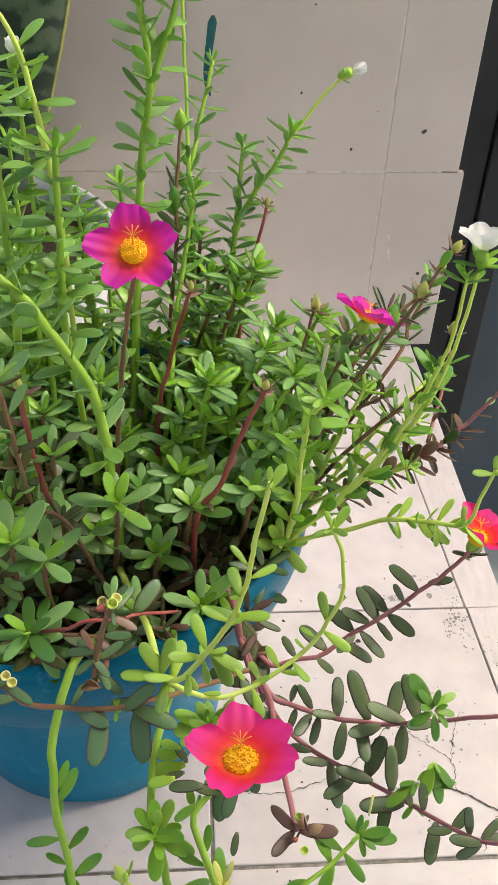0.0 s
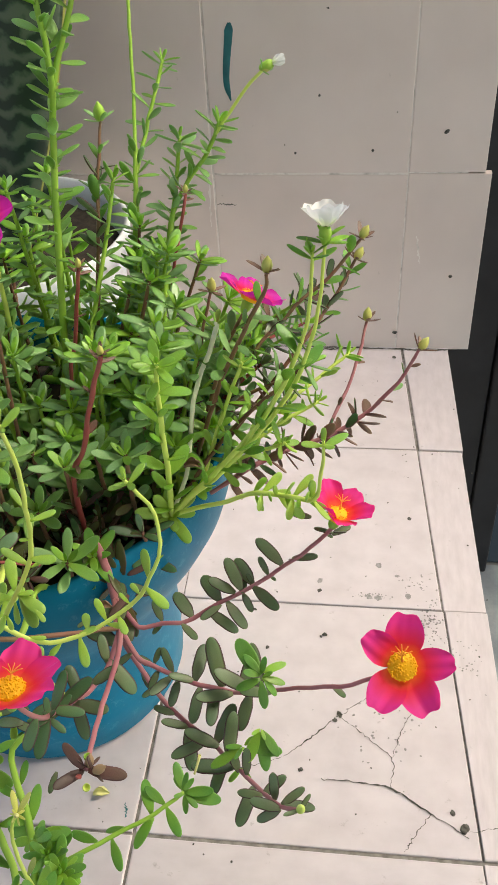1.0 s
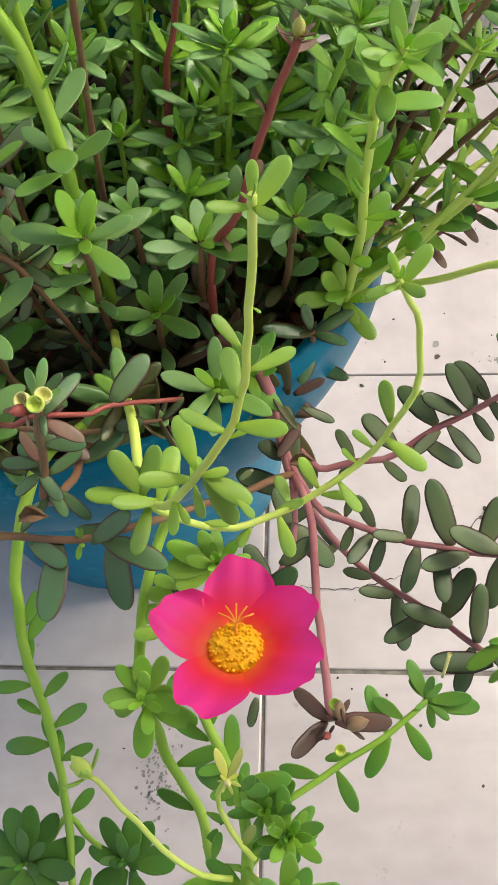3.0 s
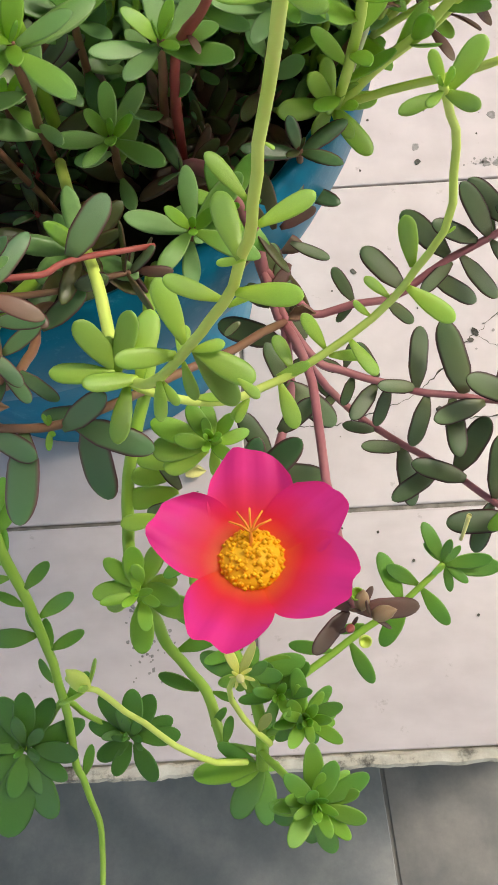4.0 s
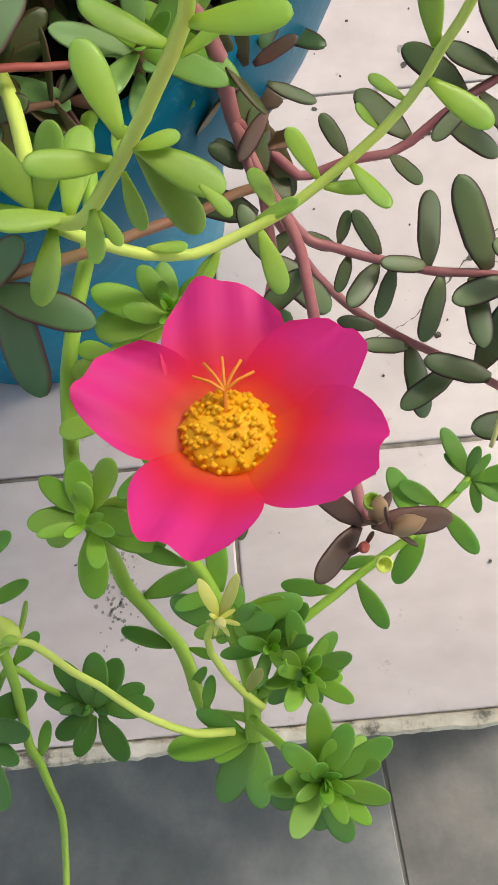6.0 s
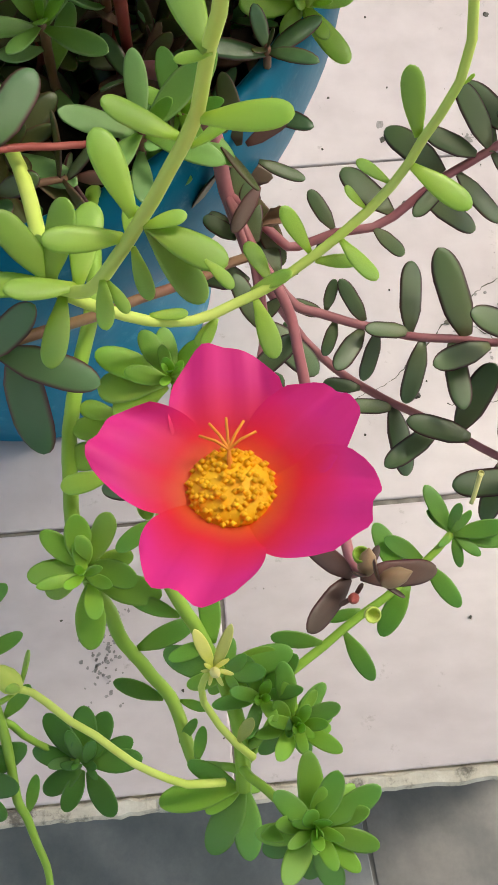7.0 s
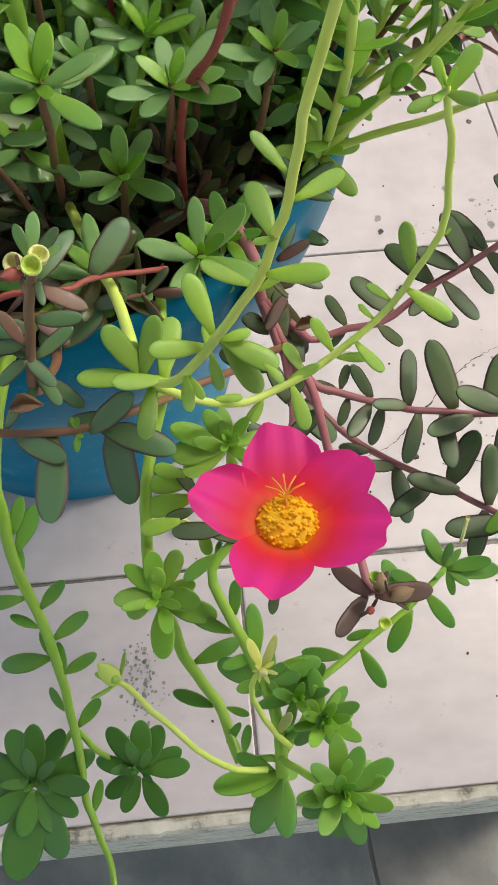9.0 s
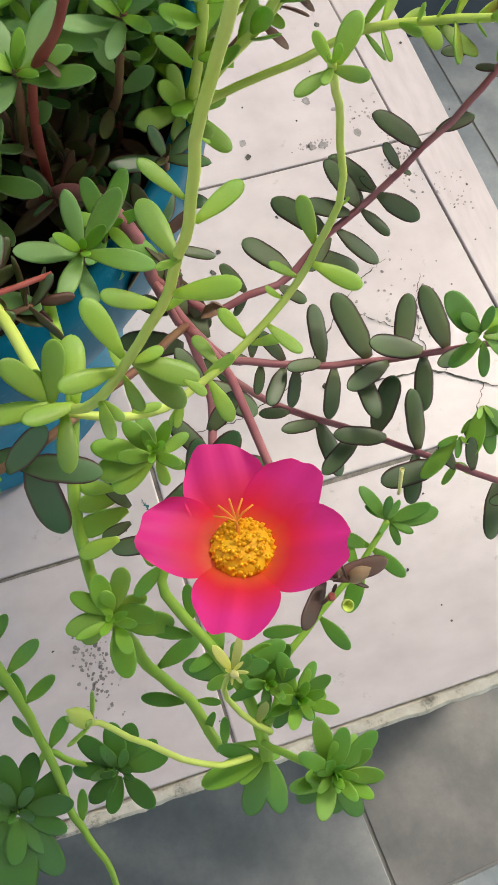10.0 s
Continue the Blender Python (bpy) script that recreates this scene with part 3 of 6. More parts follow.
def flower(plant, at, axis, size, kind, open_up=18, first=0.0, stamens=46, cup=0.25, label="", north=(0, 1, 0), jitter=6, angles=None, wide=0.405, ruffle=1.0):
    """Five-petalled flower: green base with petals, a tuft of stamens and a forked pistil as parts."""
    at, axis = Vector(at), Vector(axis).normalized()
    up = Vector(north) - axis * Vector(north).dot(axis)
    up.normalize()
    right = up.cross(axis)
    m = Matrix((right, up, axis)).transposed().to_4x4()
    m.translation = at
    v, f = lathe([(0.0002, -0.0075), (0.0014, -0.007), (0.0026, -0.0045), (0.0030, -0.0015), (0.0022, 0.0008), (0.0003, 0.001)], 14)
    base = child("flower", mesh_from("flower", v, f, STEM["green"]), plant, label, m=m)
    q = random.Random(int(1e5 * abs(at.x + at.y * 3 + at.z * 7)))
    for k in range(5):
        a = angles[k] if angles else first + 72 * k + q.uniform(-jitter, jitter)
        me = mesh_from("petal", *[d for d in petal_data(wide * q.uniform(0.92, 1.1), q.uniform(0.02, 0.06), cup, q.uniform(0.0, 0.12), k + int(first), ruffle=ruffle)][:2], PETAL[kind],
                       petal_data(0.5, 0.1, cup, 0.1, k)[2])
        sc = size * 0.5 * q.uniform(0.95, 1.06)
        child("petal", me, base, m=pose(0, 0, 0.0004 + 0.0002 * k, 0, 0, a - 90) @ pose(0, 0, 0, open_up + q.uniform(-5, 5)) @ Matrix.Diagonal((sc, sc, sc, 1)))
    sv, sf = [], []
    for k in range(stamens):
        rr = 0.0048 * math.sqrt((k + 0.5) / stamens) * size / 0.04
        a = k * 2.4
        h = (0.0050 + q.uniform(-0.0010, 0.0008)) * size / 0.04
        top = Vector((rr * math.cos(a) * 1.15, rr * math.sin(a) * 1.15, h * (1 - 0.25 * (rr / 0.0048) ** 2)))
        vv, ff = tube_data([Vector((rr * 0.35 * math.cos(a), rr * 0.35 * math.sin(a), 0.0003)), top * 0.6, top], 0.00022, 0.00018, 4)
        o = len(sv)
        sv += vv
        sf += [tuple(i + o for i in face) for face in ff]
        o = len(sv)
        ar = 0.00056 * size / 0.04
        for dx, dy, dz in ((1, 0, 0), (-1, 0, 0), (0, 1, 0), (0, -1, 0), (0, 0, 1), (0, 0, -1)):
            sv.append(top + Vector((dx * ar, dy * ar, dz * ar * 0.8)))
        sf += [(o + a_, o + b_, o + c_) for a_, b_, c_ in ((0, 2, 4), (2, 1, 4), (1, 3, 4), (3, 0, 4), (2, 0, 5), (1, 2, 5), (3, 1, 5), (0, 3, 5))]
    if stamens > 30:
        g = size / 0.04
        core = lathe([(0.0050 * g, 0.0004), (0.0056 * g, 0.0030 * g), (0.0048 * g, 0.0041 * g), (0.0026 * g, 0.0049 * g), (0.0001, 0.0051 * g)], 16)
        sf += [tuple(i + len(sv) for i in face) for face in core[1]]
        sv += [Vector(p) for p in core[0]]
    if stamens:
        child("stamen_tuft", mesh_from("stamen_tuft", sv, sf, STAMEN), base, "yellow stamens")
        pv, pf = [], []
        for k in range(5):
            a = radians(20 + 35 * k)
            vv, ff = tube_data(smooth_path([(0, 0, 0.003), (0, 0.0038, 0.0072), (0.0042 * math.cos(a), 0.0042 + 0.0040 * math.sin(a), 0.0085)], 5), 0.0003, 0.0002, 5)
            o = len(pv)
            pv += vv
            pf += [tuple(i + o for i in face) for face in ff]
        child("pistil", mesh_from("pistil", pv, pf, PISTIL), base, "orange forked pistil")
    return base


def pod(parent, at, axis, size, kind):
    """A small open seed cup with a thick lip."""
    v, f = lathe([(0.05, -1.6), (0.5, -1.3), (0.9, -0.5), (1.0, 0.2), (0.95, 0.35), (0.78, 0.3), (0.7, -0.2), (0.3, -0.6), (0.01, -0.65)], 14)
    m = Vector(axis).normalized().to_track_quat("Z", "Y").to_matrix().to_4x4() @ Matrix.Scale(size, 4)
    m.translation = Vector(at)
    return child("seed_cup", mesh_from("seed_cup", v, f, STEM[kind]), parent, "opened round seed cup", m=m)


def bud(plant, at, axis, size=0.009, kind="green", bracts=4, leaf="grey", tipped=None):
    """A closed pointed flower bud in a whorl of narrow bracts."""
    at, axis = Vector(at), Vector(axis).normalized()
    v, f = lathe([(0.0002, 0), (0.18, 0.04), (0.28, 0.22), (0.30, 0.45), (0.23, 0.70), (0.11, 0.86), (0.05, 0.95), (0.001, 1.0)], 12)
    m = axis.to_track_quat("Z", "Y").to_matrix().to_4x4() @ Matrix.Scale(size, 4)
    m.translation = at
    ob = child("bud", mesh_from("bud", v, f, STEM[kind]), plant, m=m)
    s = axis.orthogonal().normalized()
    b = axis.cross(s)
    inv = m.inverted()
    for k in range(bracts):
        a = k * 6.283 / bracts + rng.uniform(-0.4, 0.4)
        e = radians(rng.uniform(5, 40))
        way = (math.cos(a) * s + math.sin(a) * b) * math.cos(e) + axis * math.sin(e)
        child("bract", LEAF_MESH[leaf, rng.randrange(3)], ob, m=inv @ leaf_matrix(at, way, axis, size * rng.uniform(0.75, 1.25), 0.8))
    return ob


# ---------------------------------------------------------------- trailing lime-green purslane
lime = tagged(new("trailing_purslane"), "lime-green trailing purslane with a pink flower in blue pot", "flowering plant")
shoot(lime, [(-0.046, 0.056, 0.218), (-0.038, 0.030, 0.232), (-0.0285, -0.003, 0.246), (-0.0225, -0.0265, 0.2505)], "lime", "lime", (0.0017, 0.0015), start=0.99, tip=0)
s = shoot(lime, [(-0.0225, -0.0285, 0.2500), (-0.0162, -0.0327, 0.2541), (-0.0102, -0.0349, 0.2644), (-0.0026, -0.0341, 0.2774), (0.0041, -0.0332, 0.2917), (0.0085, -0.0334, 0.3067), (0.0103, -0.0347, 0.3224), (0.0124, -0.0345, 0.3400), (0.0135, -0.0390, 0.3570), (0.0142, -0.0435, 0.3725)],
          "lime", "lime", (0.0013, 0.0008), start=0.99, tip=6, tip_size=0.0085)
set_leaves(s, "lime", [(-0.0220, -0.0259, 0.2513, -0.0308, -0.0187, 0.2597), (-0.0247, -0.0275, 0.2504, -0.0380, -0.0262, 0.2486), (-0.0173, -0.0315, 0.2532, -0.0292, -0.0333, 0.2574), (-0.0209, -0.0316, 0.2505, -0.0228, -0.0446, 0.2496), (-0.0120, -0.0346, 0.2609, -0.0113, -0.0440, 0.2603), (-0.0098, -0.0365, 0.2617, -0.0080, -0.0396, 0.2581), (-0.0075, -0.0341, 0.2703, -0.0190, -0.0355, 0.2741), (-0.0218, -0.0233, 0.2525, -0.0174, -0.0172, 0.2603), (-0.0170, -0.0275, 0.2544, -0.0143, -0.0152, 0.2566), (-0.0198, -0.0247, 0.2528, -0.0242, -0.0203, 0.2547), (-0.0039, -0.0353, 0.2729, 0.0087, -0.0405, 0.2716), (-0.0073, -0.0347, 0.2694, -0.0052, -0.0258, 0.2693), (-0.0029, -0.0338, 0.2775, -0.0090, -0.0232, 0.2839), (-0.0023, -0.0346, 0.2768, 0.0033, -0.0344, 0.2771)], 0.98)
set_leaves(s, "lime", [(-0.0048, -0.0356, 0.2711, -0.0039, -0.0411, 0.2641), (-0.0007, -0.0382, 0.2720, 0.0050, -0.0435, 0.2664), (0.0057, -0.0415, 0.2749, 0.0099, -0.0439, 0.2706)], 0.95)
set_leaves(s, "lime", [(0.0038, -0.0332, 0.2913, -0.0064, -0.0310, 0.2971), (0.0056, -0.0340, 0.2926, 0.0111, -0.0319, 0.2938), (0.0065, -0.0338, 0.2955, 0.0184, -0.0375, 0.2999), (0.0079, -0.0332, 0.3063, 0.0047, -0.0218, 0.3094), (0.0079, -0.0333, 0.3052, 0.0042, -0.0338, 0.3064), (0.0113, -0.0349, 0.3178, 0.0201, -0.0307, 0.3195), (0.0103, -0.0347, 0.3226, 0.0045, -0.0295, 0.3296), (0.0118, -0.0342, 0.3363, 0.0140, -0.0341, 0.3355)], 0.86)
s = shoot(lime, [(-0.0225, -0.0285, 0.2495), (-0.0165, -0.0320, 0.2490), (-0.0078, -0.0329, 0.2445), (0.0015, -0.0324, 0.2403), (0.0107, -0.0292, 0.2398), (0.0191, -0.0261, 0.2419), (0.0287, -0.0223, 0.2467), (0.0402, -0.0164, 0.2552), (0.0457, -0.0133, 0.2645), (0.0508, -0.0103, 0.2763), (0.0503, -0.0052, 0.2914), (0.0468, -0.0072, 0.3054), (0.0419, -0.0124, 0.3203)],
          "lime", "lime", (0.0012, 0.0008), start=0.99, tip=7, tip_size=0.009)
set_leaves(s, "lime", [(-0.0033, -0.0277, 0.2456, 0.0015, -0.0325, 0.2434), (0.0075, -0.0309, 0.2395, 0.0027, -0.0357, 0.2370), (0.0086, -0.0319, 0.2389, 0.0038, -0.0362, 0.2367), (0.0166, -0.0289, 0.2401, 0.0185, -0.0369, 0.2313), (0.0161, -0.0267, 0.2411, 0.0221, -0.0256, 0.2441), (0.0185, -0.0252, 0.2422, 0.0145, -0.0165, 0.2424), (0.0276, -0.0221, 0.2465, 0.0211, -0.0171, 0.2530), (0.0315, -0.0231, 0.2470, 0.0370, -0.0308, 0.2471), (0.0290, -0.0232, 0.2462, 0.0350, -0.0240, 0.2438), (0.0383, -0.0165, 0.2542, 0.0319, -0.0164, 0.2568), (0.0389, -0.0156, 0.2553, 0.0358, -0.0097, 0.2553), (0.0433, -0.0156, 0.2582, 0.0544, -0.0218, 0.2556), (0.0454, -0.0123, 0.2661, 0.0430, -0.0056, 0.2739), (0.0507, -0.0107, 0.2752, 0.0526, -0.0106, 0.2763)], 0.92)
s = shoot(lime, [(-0.0200, 0.0300, 0.2000), (-0.0185, 0.0080, 0.2275), (-0.0190, -0.0140, 0.2240), (-0.0261, -0.0406, 0.2147), (-0.0277, -0.0594, 0.2071), (-0.0247, -0.0720, 0.2023), (-0.0222, -0.0781, 0.1900), (-0.0190, -0.0849, 0.1761), (-0.0128, -0.0936, 0.1618), (-0.0103, -0.0998, 0.1561), (-0.0072, -0.1109, 0.1565)],
          "green", "green", (0.0017, 0.0017), start=0.99, tip=0)
set_leaves(s, "green", [(-0.0128, -0.0939, 0.1614, -0.0257, -0.0893, 0.1631), (-0.0186, -0.0844, 0.1767, -0.0043, -0.0796, 0.1796), (-0.0099, -0.0955, 0.1589, -0.0034, -0.0974, 0.1583), (-0.0103, -0.1056, 0.1557, -0.0062, -0.0997, 0.1587)], 0.95)
set_leaves(s, "lime", [(-0.0130, -0.0417, 0.2145, -0.0252, -0.0417, 0.2140), (-0.0134, -0.0459, 0.2130, -0.0272, -0.0481, 0.2125), (-0.0175, -0.0541, 0.2175, -0.0279, -0.0546, 0.2145), (-0.0152, -0.0409, 0.2172, -0.0237, -0.0372, 0.2164), (-0.0123, -0.0552, 0.2149, -0.0107, -0.0623, 0.2115)], 1.15)
set_leaves(s, "dark", [(-0.0125, -0.0461, 0.2148, -0.0179, -0.0385, 0.2161), (-0.0136, -0.0503, 0.2150, -0.0213, -0.0511, 0.2121), (-0.0063, -0.0582, 0.2181, -0.0204, -0.0556, 0.2144), (0.0002, -0.0612, 0.2170, -0.0098, -0.0572, 0.2163), (0.0075, -0.0682, 0.1983, 0.0055, -0.0760, 0.1945)], 1.0)
set_leaves(s, ["bright", "bright", "lime"], [(-0.0254, -0.0703, 0.2071, -0.0333, -0.0628, 0.2104), (-0.0259, -0.0713, 0.2063, -0.0370, -0.0708, 0.2042), (-0.0255, -0.0717, 0.2060, -0.0342, -0.0745, 0.2014), (-0.0245, -0.0731, 0.2055, -0.0255, -0.0856, 0.1975), (-0.0242, -0.0726, 0.2065, -0.0230, -0.0813, 0.2052), (-0.0231, -0.0716, 0.2066, -0.0138, -0.0737, 0.2059), (-0.0227, -0.0720, 0.2059, -0.0101, -0.0767, 0.2002), (-0.0246, -0.0700, 0.2072, -0.0266, -0.0597, 0.2110), (-0.0236, -0.0700, 0.2072, -0.0183, -0.0602, 0.2111), (-0.0243, -0.0706, 0.2074, -0.0237, -0.0648, 0.2132), (-0.0233, -0.0709, 0.2064, -0.0153, -0.0678, 0.2043)], 1.22)
set_leaves(s, ["bright", "lime"], [(-0.0043, -0.0395, 0.2315, -0.0172, -0.0340, 0.2336), (-0.0044, -0.0402, 0.2310, -0.0177, -0.0398, 0.2297), (-0.0032, -0.0391, 0.2316, -0.0080, -0.0305, 0.2346), (-0.0027, -0.0390, 0.2316, -0.0039, -0.0298, 0.2340), (-0.0040, -0.0407, 0.2307, -0.0147, -0.0441, 0.2266), (-0.0025, -0.0410, 0.2307, -0.0020, -0.0466, 0.2271), (-0.0015, -0.0398, 0.2313, 0.0064, -0.0370, 0.2320), (-0.0018, -0.0406, 0.2308, 0.0034, -0.0437, 0.2276), (-0.0036, -0.0400, 0.2315, -0.0117, -0.0386, 0.2339), (-0.0026, -0.0399, 0.2319, -0.0034, -0.0376, 0.2369), (-0.0023, -0.0402, 0.2318, -0.0006, -0.0398, 0.2359)], 1.22)
s = shoot(lime, [(0.0038, -0.0545, 0.2180), (-0.0040, -0.0605, 0.2145), (-0.0104, -0.0676, 0.2103), (-0.0063, -0.0772, 0.2015), (-0.0021, -0.0850, 0.1915), (0.0045, -0.1011, 0.1806), (0.0043, -0.1170, 0.1711)], "green", "green", (0.0011, 0.0019), start=0.99, tip=0)
set_leaves(s, "green", [(0.0004, -0.0841, 0.1921, 0.0001, -0.0740, 0.1969), (-0.0062, -0.0761, 0.2026, -0.0039, -0.0686, 0.2063), (-0.0061, -0.0813, 0.1965, -0.0167, -0.0760, 0.1986), (0.0001, -0.0872, 0.1897, -0.0096, -0.0878, 0.1890), (-0.0122, -0.0627, 0.2131, -0.0173, -0.0675, 0.2095), (-0.0105, -0.0642, 0.2124, -0.0070, -0.0594, 0.2137)], 1.0)
set_leaves(s, ["bright", "green"], [(0.0166, -0.1254, 0.2043, 0.0061, -0.1259, 0.2027), (0.0167, -0.1258, 0.2038, 0.0071, -0.1289, 0.1990), (0.0171, -0.1245, 0.2050, 0.0108, -0.1183, 0.2087), (0.0186, -0.1241, 0.2052, 0.0228, -0.1151, 0.2107), (0.0195, -0.1246, 0.2048, 0.0306, -0.1188, 0.2071), (0.0194, -0.1258, 0.2043, 0.0295, -0.1293, 0.2030), (0.0183, -0.1268, 0.2037, 0.0209, -0.1374, 0.1977), (0.0178, -0.1265, 0.2034, 0.0166, -0.1354, 0.1952), (0.0187, -0.1262, 0.2037, 0.0241, -0.1326, 0.1979), (0.0177, -0.1248, 0.2054, 0.0154, -0.1208, 0.2122), (0.0182, -0.1250, 0.2053, 0.0194, -0.1224, 0.2115), (0.0178, -0.1258, 0.2048, 0.0168, -0.1295, 0.2069), (0.0174, -0.1250, 0.2050, 0.0133, -0.1229, 0.2088)], 1.22)
set_leaves(s, ["bright", "green"], [(0.0163, -0.1028, 0.1860, 0.0152, -0.0918, 0.1913), (0.0177, -0.1040, 0.1855, 0.0271, -0.1019, 0.1869), (0.0171, -0.1036, 0.1854, 0.0223, -0.0981, 0.1863), (0.0155, -0.1050, 0.1846, 0.0088, -0.1105, 0.1798), (0.0174, -0.1045, 0.1848, 0.0248, -0.1061, 0.1814), (0.0168, -0.1051, 0.1847, 0.0195, -0.1108, 0.1801), (0.0159, -0.1037, 0.1860, 0.0123, -0.0994, 0.1908), (0.0166, -0.1042, 0.1860, 0.0179, -0.1037, 0.1912), (0.0162, -0.1047, 0.1856, 0.0145, -0.1075, 0.1881), (0.0174, -0.1034, 0.1854, 0.0244, -0.0967, 0.1859), (0.0160, -0.1047, 0.1845, 0.0127, -0.1078, 0.1790), (0.0169, -0.1047, 0.1855, 0.0208, -0.1079, 0.1871), (0.0175, -0.1043, 0.1852, 0.0256, -0.1043, 0.1846)], 1.22)
set_leaves(s, ["green", "bright"], [(0.0097, -0.0931, 0.1883, 0.0176, -0.0893, 0.1894), (0.0079, -0.0929, 0.1882, 0.0025, -0.0880, 0.1883), (0.0068, -0.0936, 0.1878, -0.0062, -0.0942, 0.1850), (0.0062, -0.0928, 0.1880, -0.0112, -0.0871, 0.1871), (0.0092, -0.0941, 0.1877, 0.0136, -0.0977, 0.1841), (0.0084, -0.0931, 0.1887, 0.0069, -0.0901, 0.1931), (0.0089, -0.0936, 0.1887, 0.0113, -0.0935, 0.1927), (0.0082, -0.0939, 0.1884, 0.0048, -0.0963, 0.1900), (0.0074, -0.0939, 0.1875, -0.0016, -0.0965, 0.1830), (0.0092, -0.0929, 0.1881, 0.0138, -0.0881, 0.1876), (0.0081, -0.0925, 0.1881, 0.0044, -0.0849, 0.1877), (0.0095, -0.0936, 0.1877, 0.0156, -0.0941, 0.1848), (0.0087, -0.0942, 0.1873, 0.0096, -0.0992, 0.1810), (0.0077, -0.0935, 0.1881, 0.0011, -0.0933, 0.1880)], 1.22)
set_leaves(s, ["green", "bright"], [(0.0035, -0.1164, 0.1682, -0.0050, -0.1315, 0.1595), (0.0041, -0.1190, 0.1670, 0.0045, -0.1325, 0.1583), (-0.0047, -0.1156, 0.1682, -0.0146, -0.1177, 0.1668), (0.0041, -0.1175, 0.1677, -0.0045, -0.1207, 0.1669), (-0.0061, -0.1101, 0.1708, -0.0038, -0.1026, 0.1745), (0.0017, -0.1143, 0.1691, 0.0098, -0.1171, 0.1659), (0.0055, -0.1094, 0.1716, 0.0085, -0.1014, 0.1801), (0.0000, -0.1149, 0.1688, -0.0078, -0.1099, 0.1697)], 0.98)
flower(lime, (0.0066, -0.0782, 0.2702), (0.02, 0.20, 0.97), 0.0435, "pink", 19, 88, 230, wide=0.37, angles=(88, 30, -26, -114, 156), ruffle=1.05, label="open pink five-petalled flower with yellow centre")
shoot(lime, [(-0.0346, -0.0962, 0.2239), (-0.0325, -0.0972, 0.2183), (-0.0257, -0.1035, 0.2026), (-0.0177, -0.1101, 0.1883), (-0.0099, -0.1142, 0.1798), (-0.0001, -0.1152, 0.1733)], "lime", "green", (0.0007, 0.0010), start=0.99, tip=0)
bud(lime, (-0.0346, -0.0962, 0.2239), (-0.5, 0.5, 0.5), 0.0075, "lime", 4, "lime")
s = shoot(lime, [(0.0072, -0.1106, 0.1823), (0.0021, -0.1056, 0.1888), (-0.0025, -0.0994, 0.1976), (-0.0019, -0.0961, 0.2050), (0.0004, -0.0942, 0.2102)], "lime", "straw", (0.0009, 0.0007), start=0.99, tip=0)
set_leaves(s, "straw", [(0.0004, -0.0942, 0.2102, -0.0024, -0.0870, 0.2158), (0.0004, -0.0942, 0.2102, 0.0047, -0.0877, 0.2158), (0.0004, -0.0942, 0.2102, 0.0044, -0.0954, 0.2098), (0.0004, -0.0942, 0.2102, 0.0020, -0.0975, 0.2087)], 0.75)
set_leaves(s, "straw", [(0.0021, -0.1056, 0.1888, 0.0079, -0.1023, 0.1929)], 0.8)
bud(s, (0.0004, -0.0942, 0.2102), (0.3, -0.5, 0.8), 0.0035, "straw", 5, "straw")
s = shoot(lime, [(0.0140, -0.0990, 0.1720), (0.0147, -0.0945, 0.1728), (0.0248, -0.0879, 0.1740), (0.0341, -0.0818, 0.1752), (0.0445, -0.0761, 0.1760), (0.0541, -0.0690, 0.1780), (0.0611, -0.0628, 0.1799)], "green", "green", (0.0012, 0.0009), start=0.99, tip=0)
set_leaves(s, "green", [(0.0249, -0.0868, 0.1744, 0.0142, -0.0834, 0.1756), (0.0309, -0.0863, 0.1739, 0.0379, -0.0951, 0.1700), (0.0464, -0.0759, 0.1759, 0.0410, -0.0853, 0.1712), (0.0551, -0.0712, 0.1771, 0.0612, -0.0799, 0.1732), (0.0485, -0.0715, 0.1774, 0.0424, -0.0604, 0.1825), (0.0533, -0.0687, 0.1782, 0.0437, -0.0631, 0.1805), (0.0607, -0.0627, 0.1800, 0.0556, -0.0522, 0.1848), (0.0629, -0.0614, 0.1807, 0.0740, -0.0621, 0.1808), (0.0609, -0.0644, 0.1793, 0.0674, -0.0687, 0.1775), (0.0608, -0.0652, 0.1790, 0.0625, -0.0711, 0.1762), (0.0637, -0.0630, 0.1799, 0.0765, -0.0641, 0.1754), (0.0604, -0.0603, 0.1811, 0.0558, -0.0575, 0.1822), (0.0619, -0.0628, 0.1799, 0.0568, -0.0661, 0.1804), (0.0615, -0.0612, 0.1807, 0.0623, -0.0578, 0.1868), (0.0621, -0.0613, 0.1807, 0.0647, -0.0604, 0.1857), (0.0361, -0.0803, 0.1755, 0.0285, -0.0804, 0.1729)], 0.98)
shoot(lime, [(0.0652, -0.0578, 0.1858), (0.0672, -0.0523, 0.1919)], "straw", "straw", (0.0005, 0.0007), start=0.99, tip=0)
pod(s, (0.0672, -0.0523, 0.1919), (0.2, -0.4, 1), 0.0008, "straw")
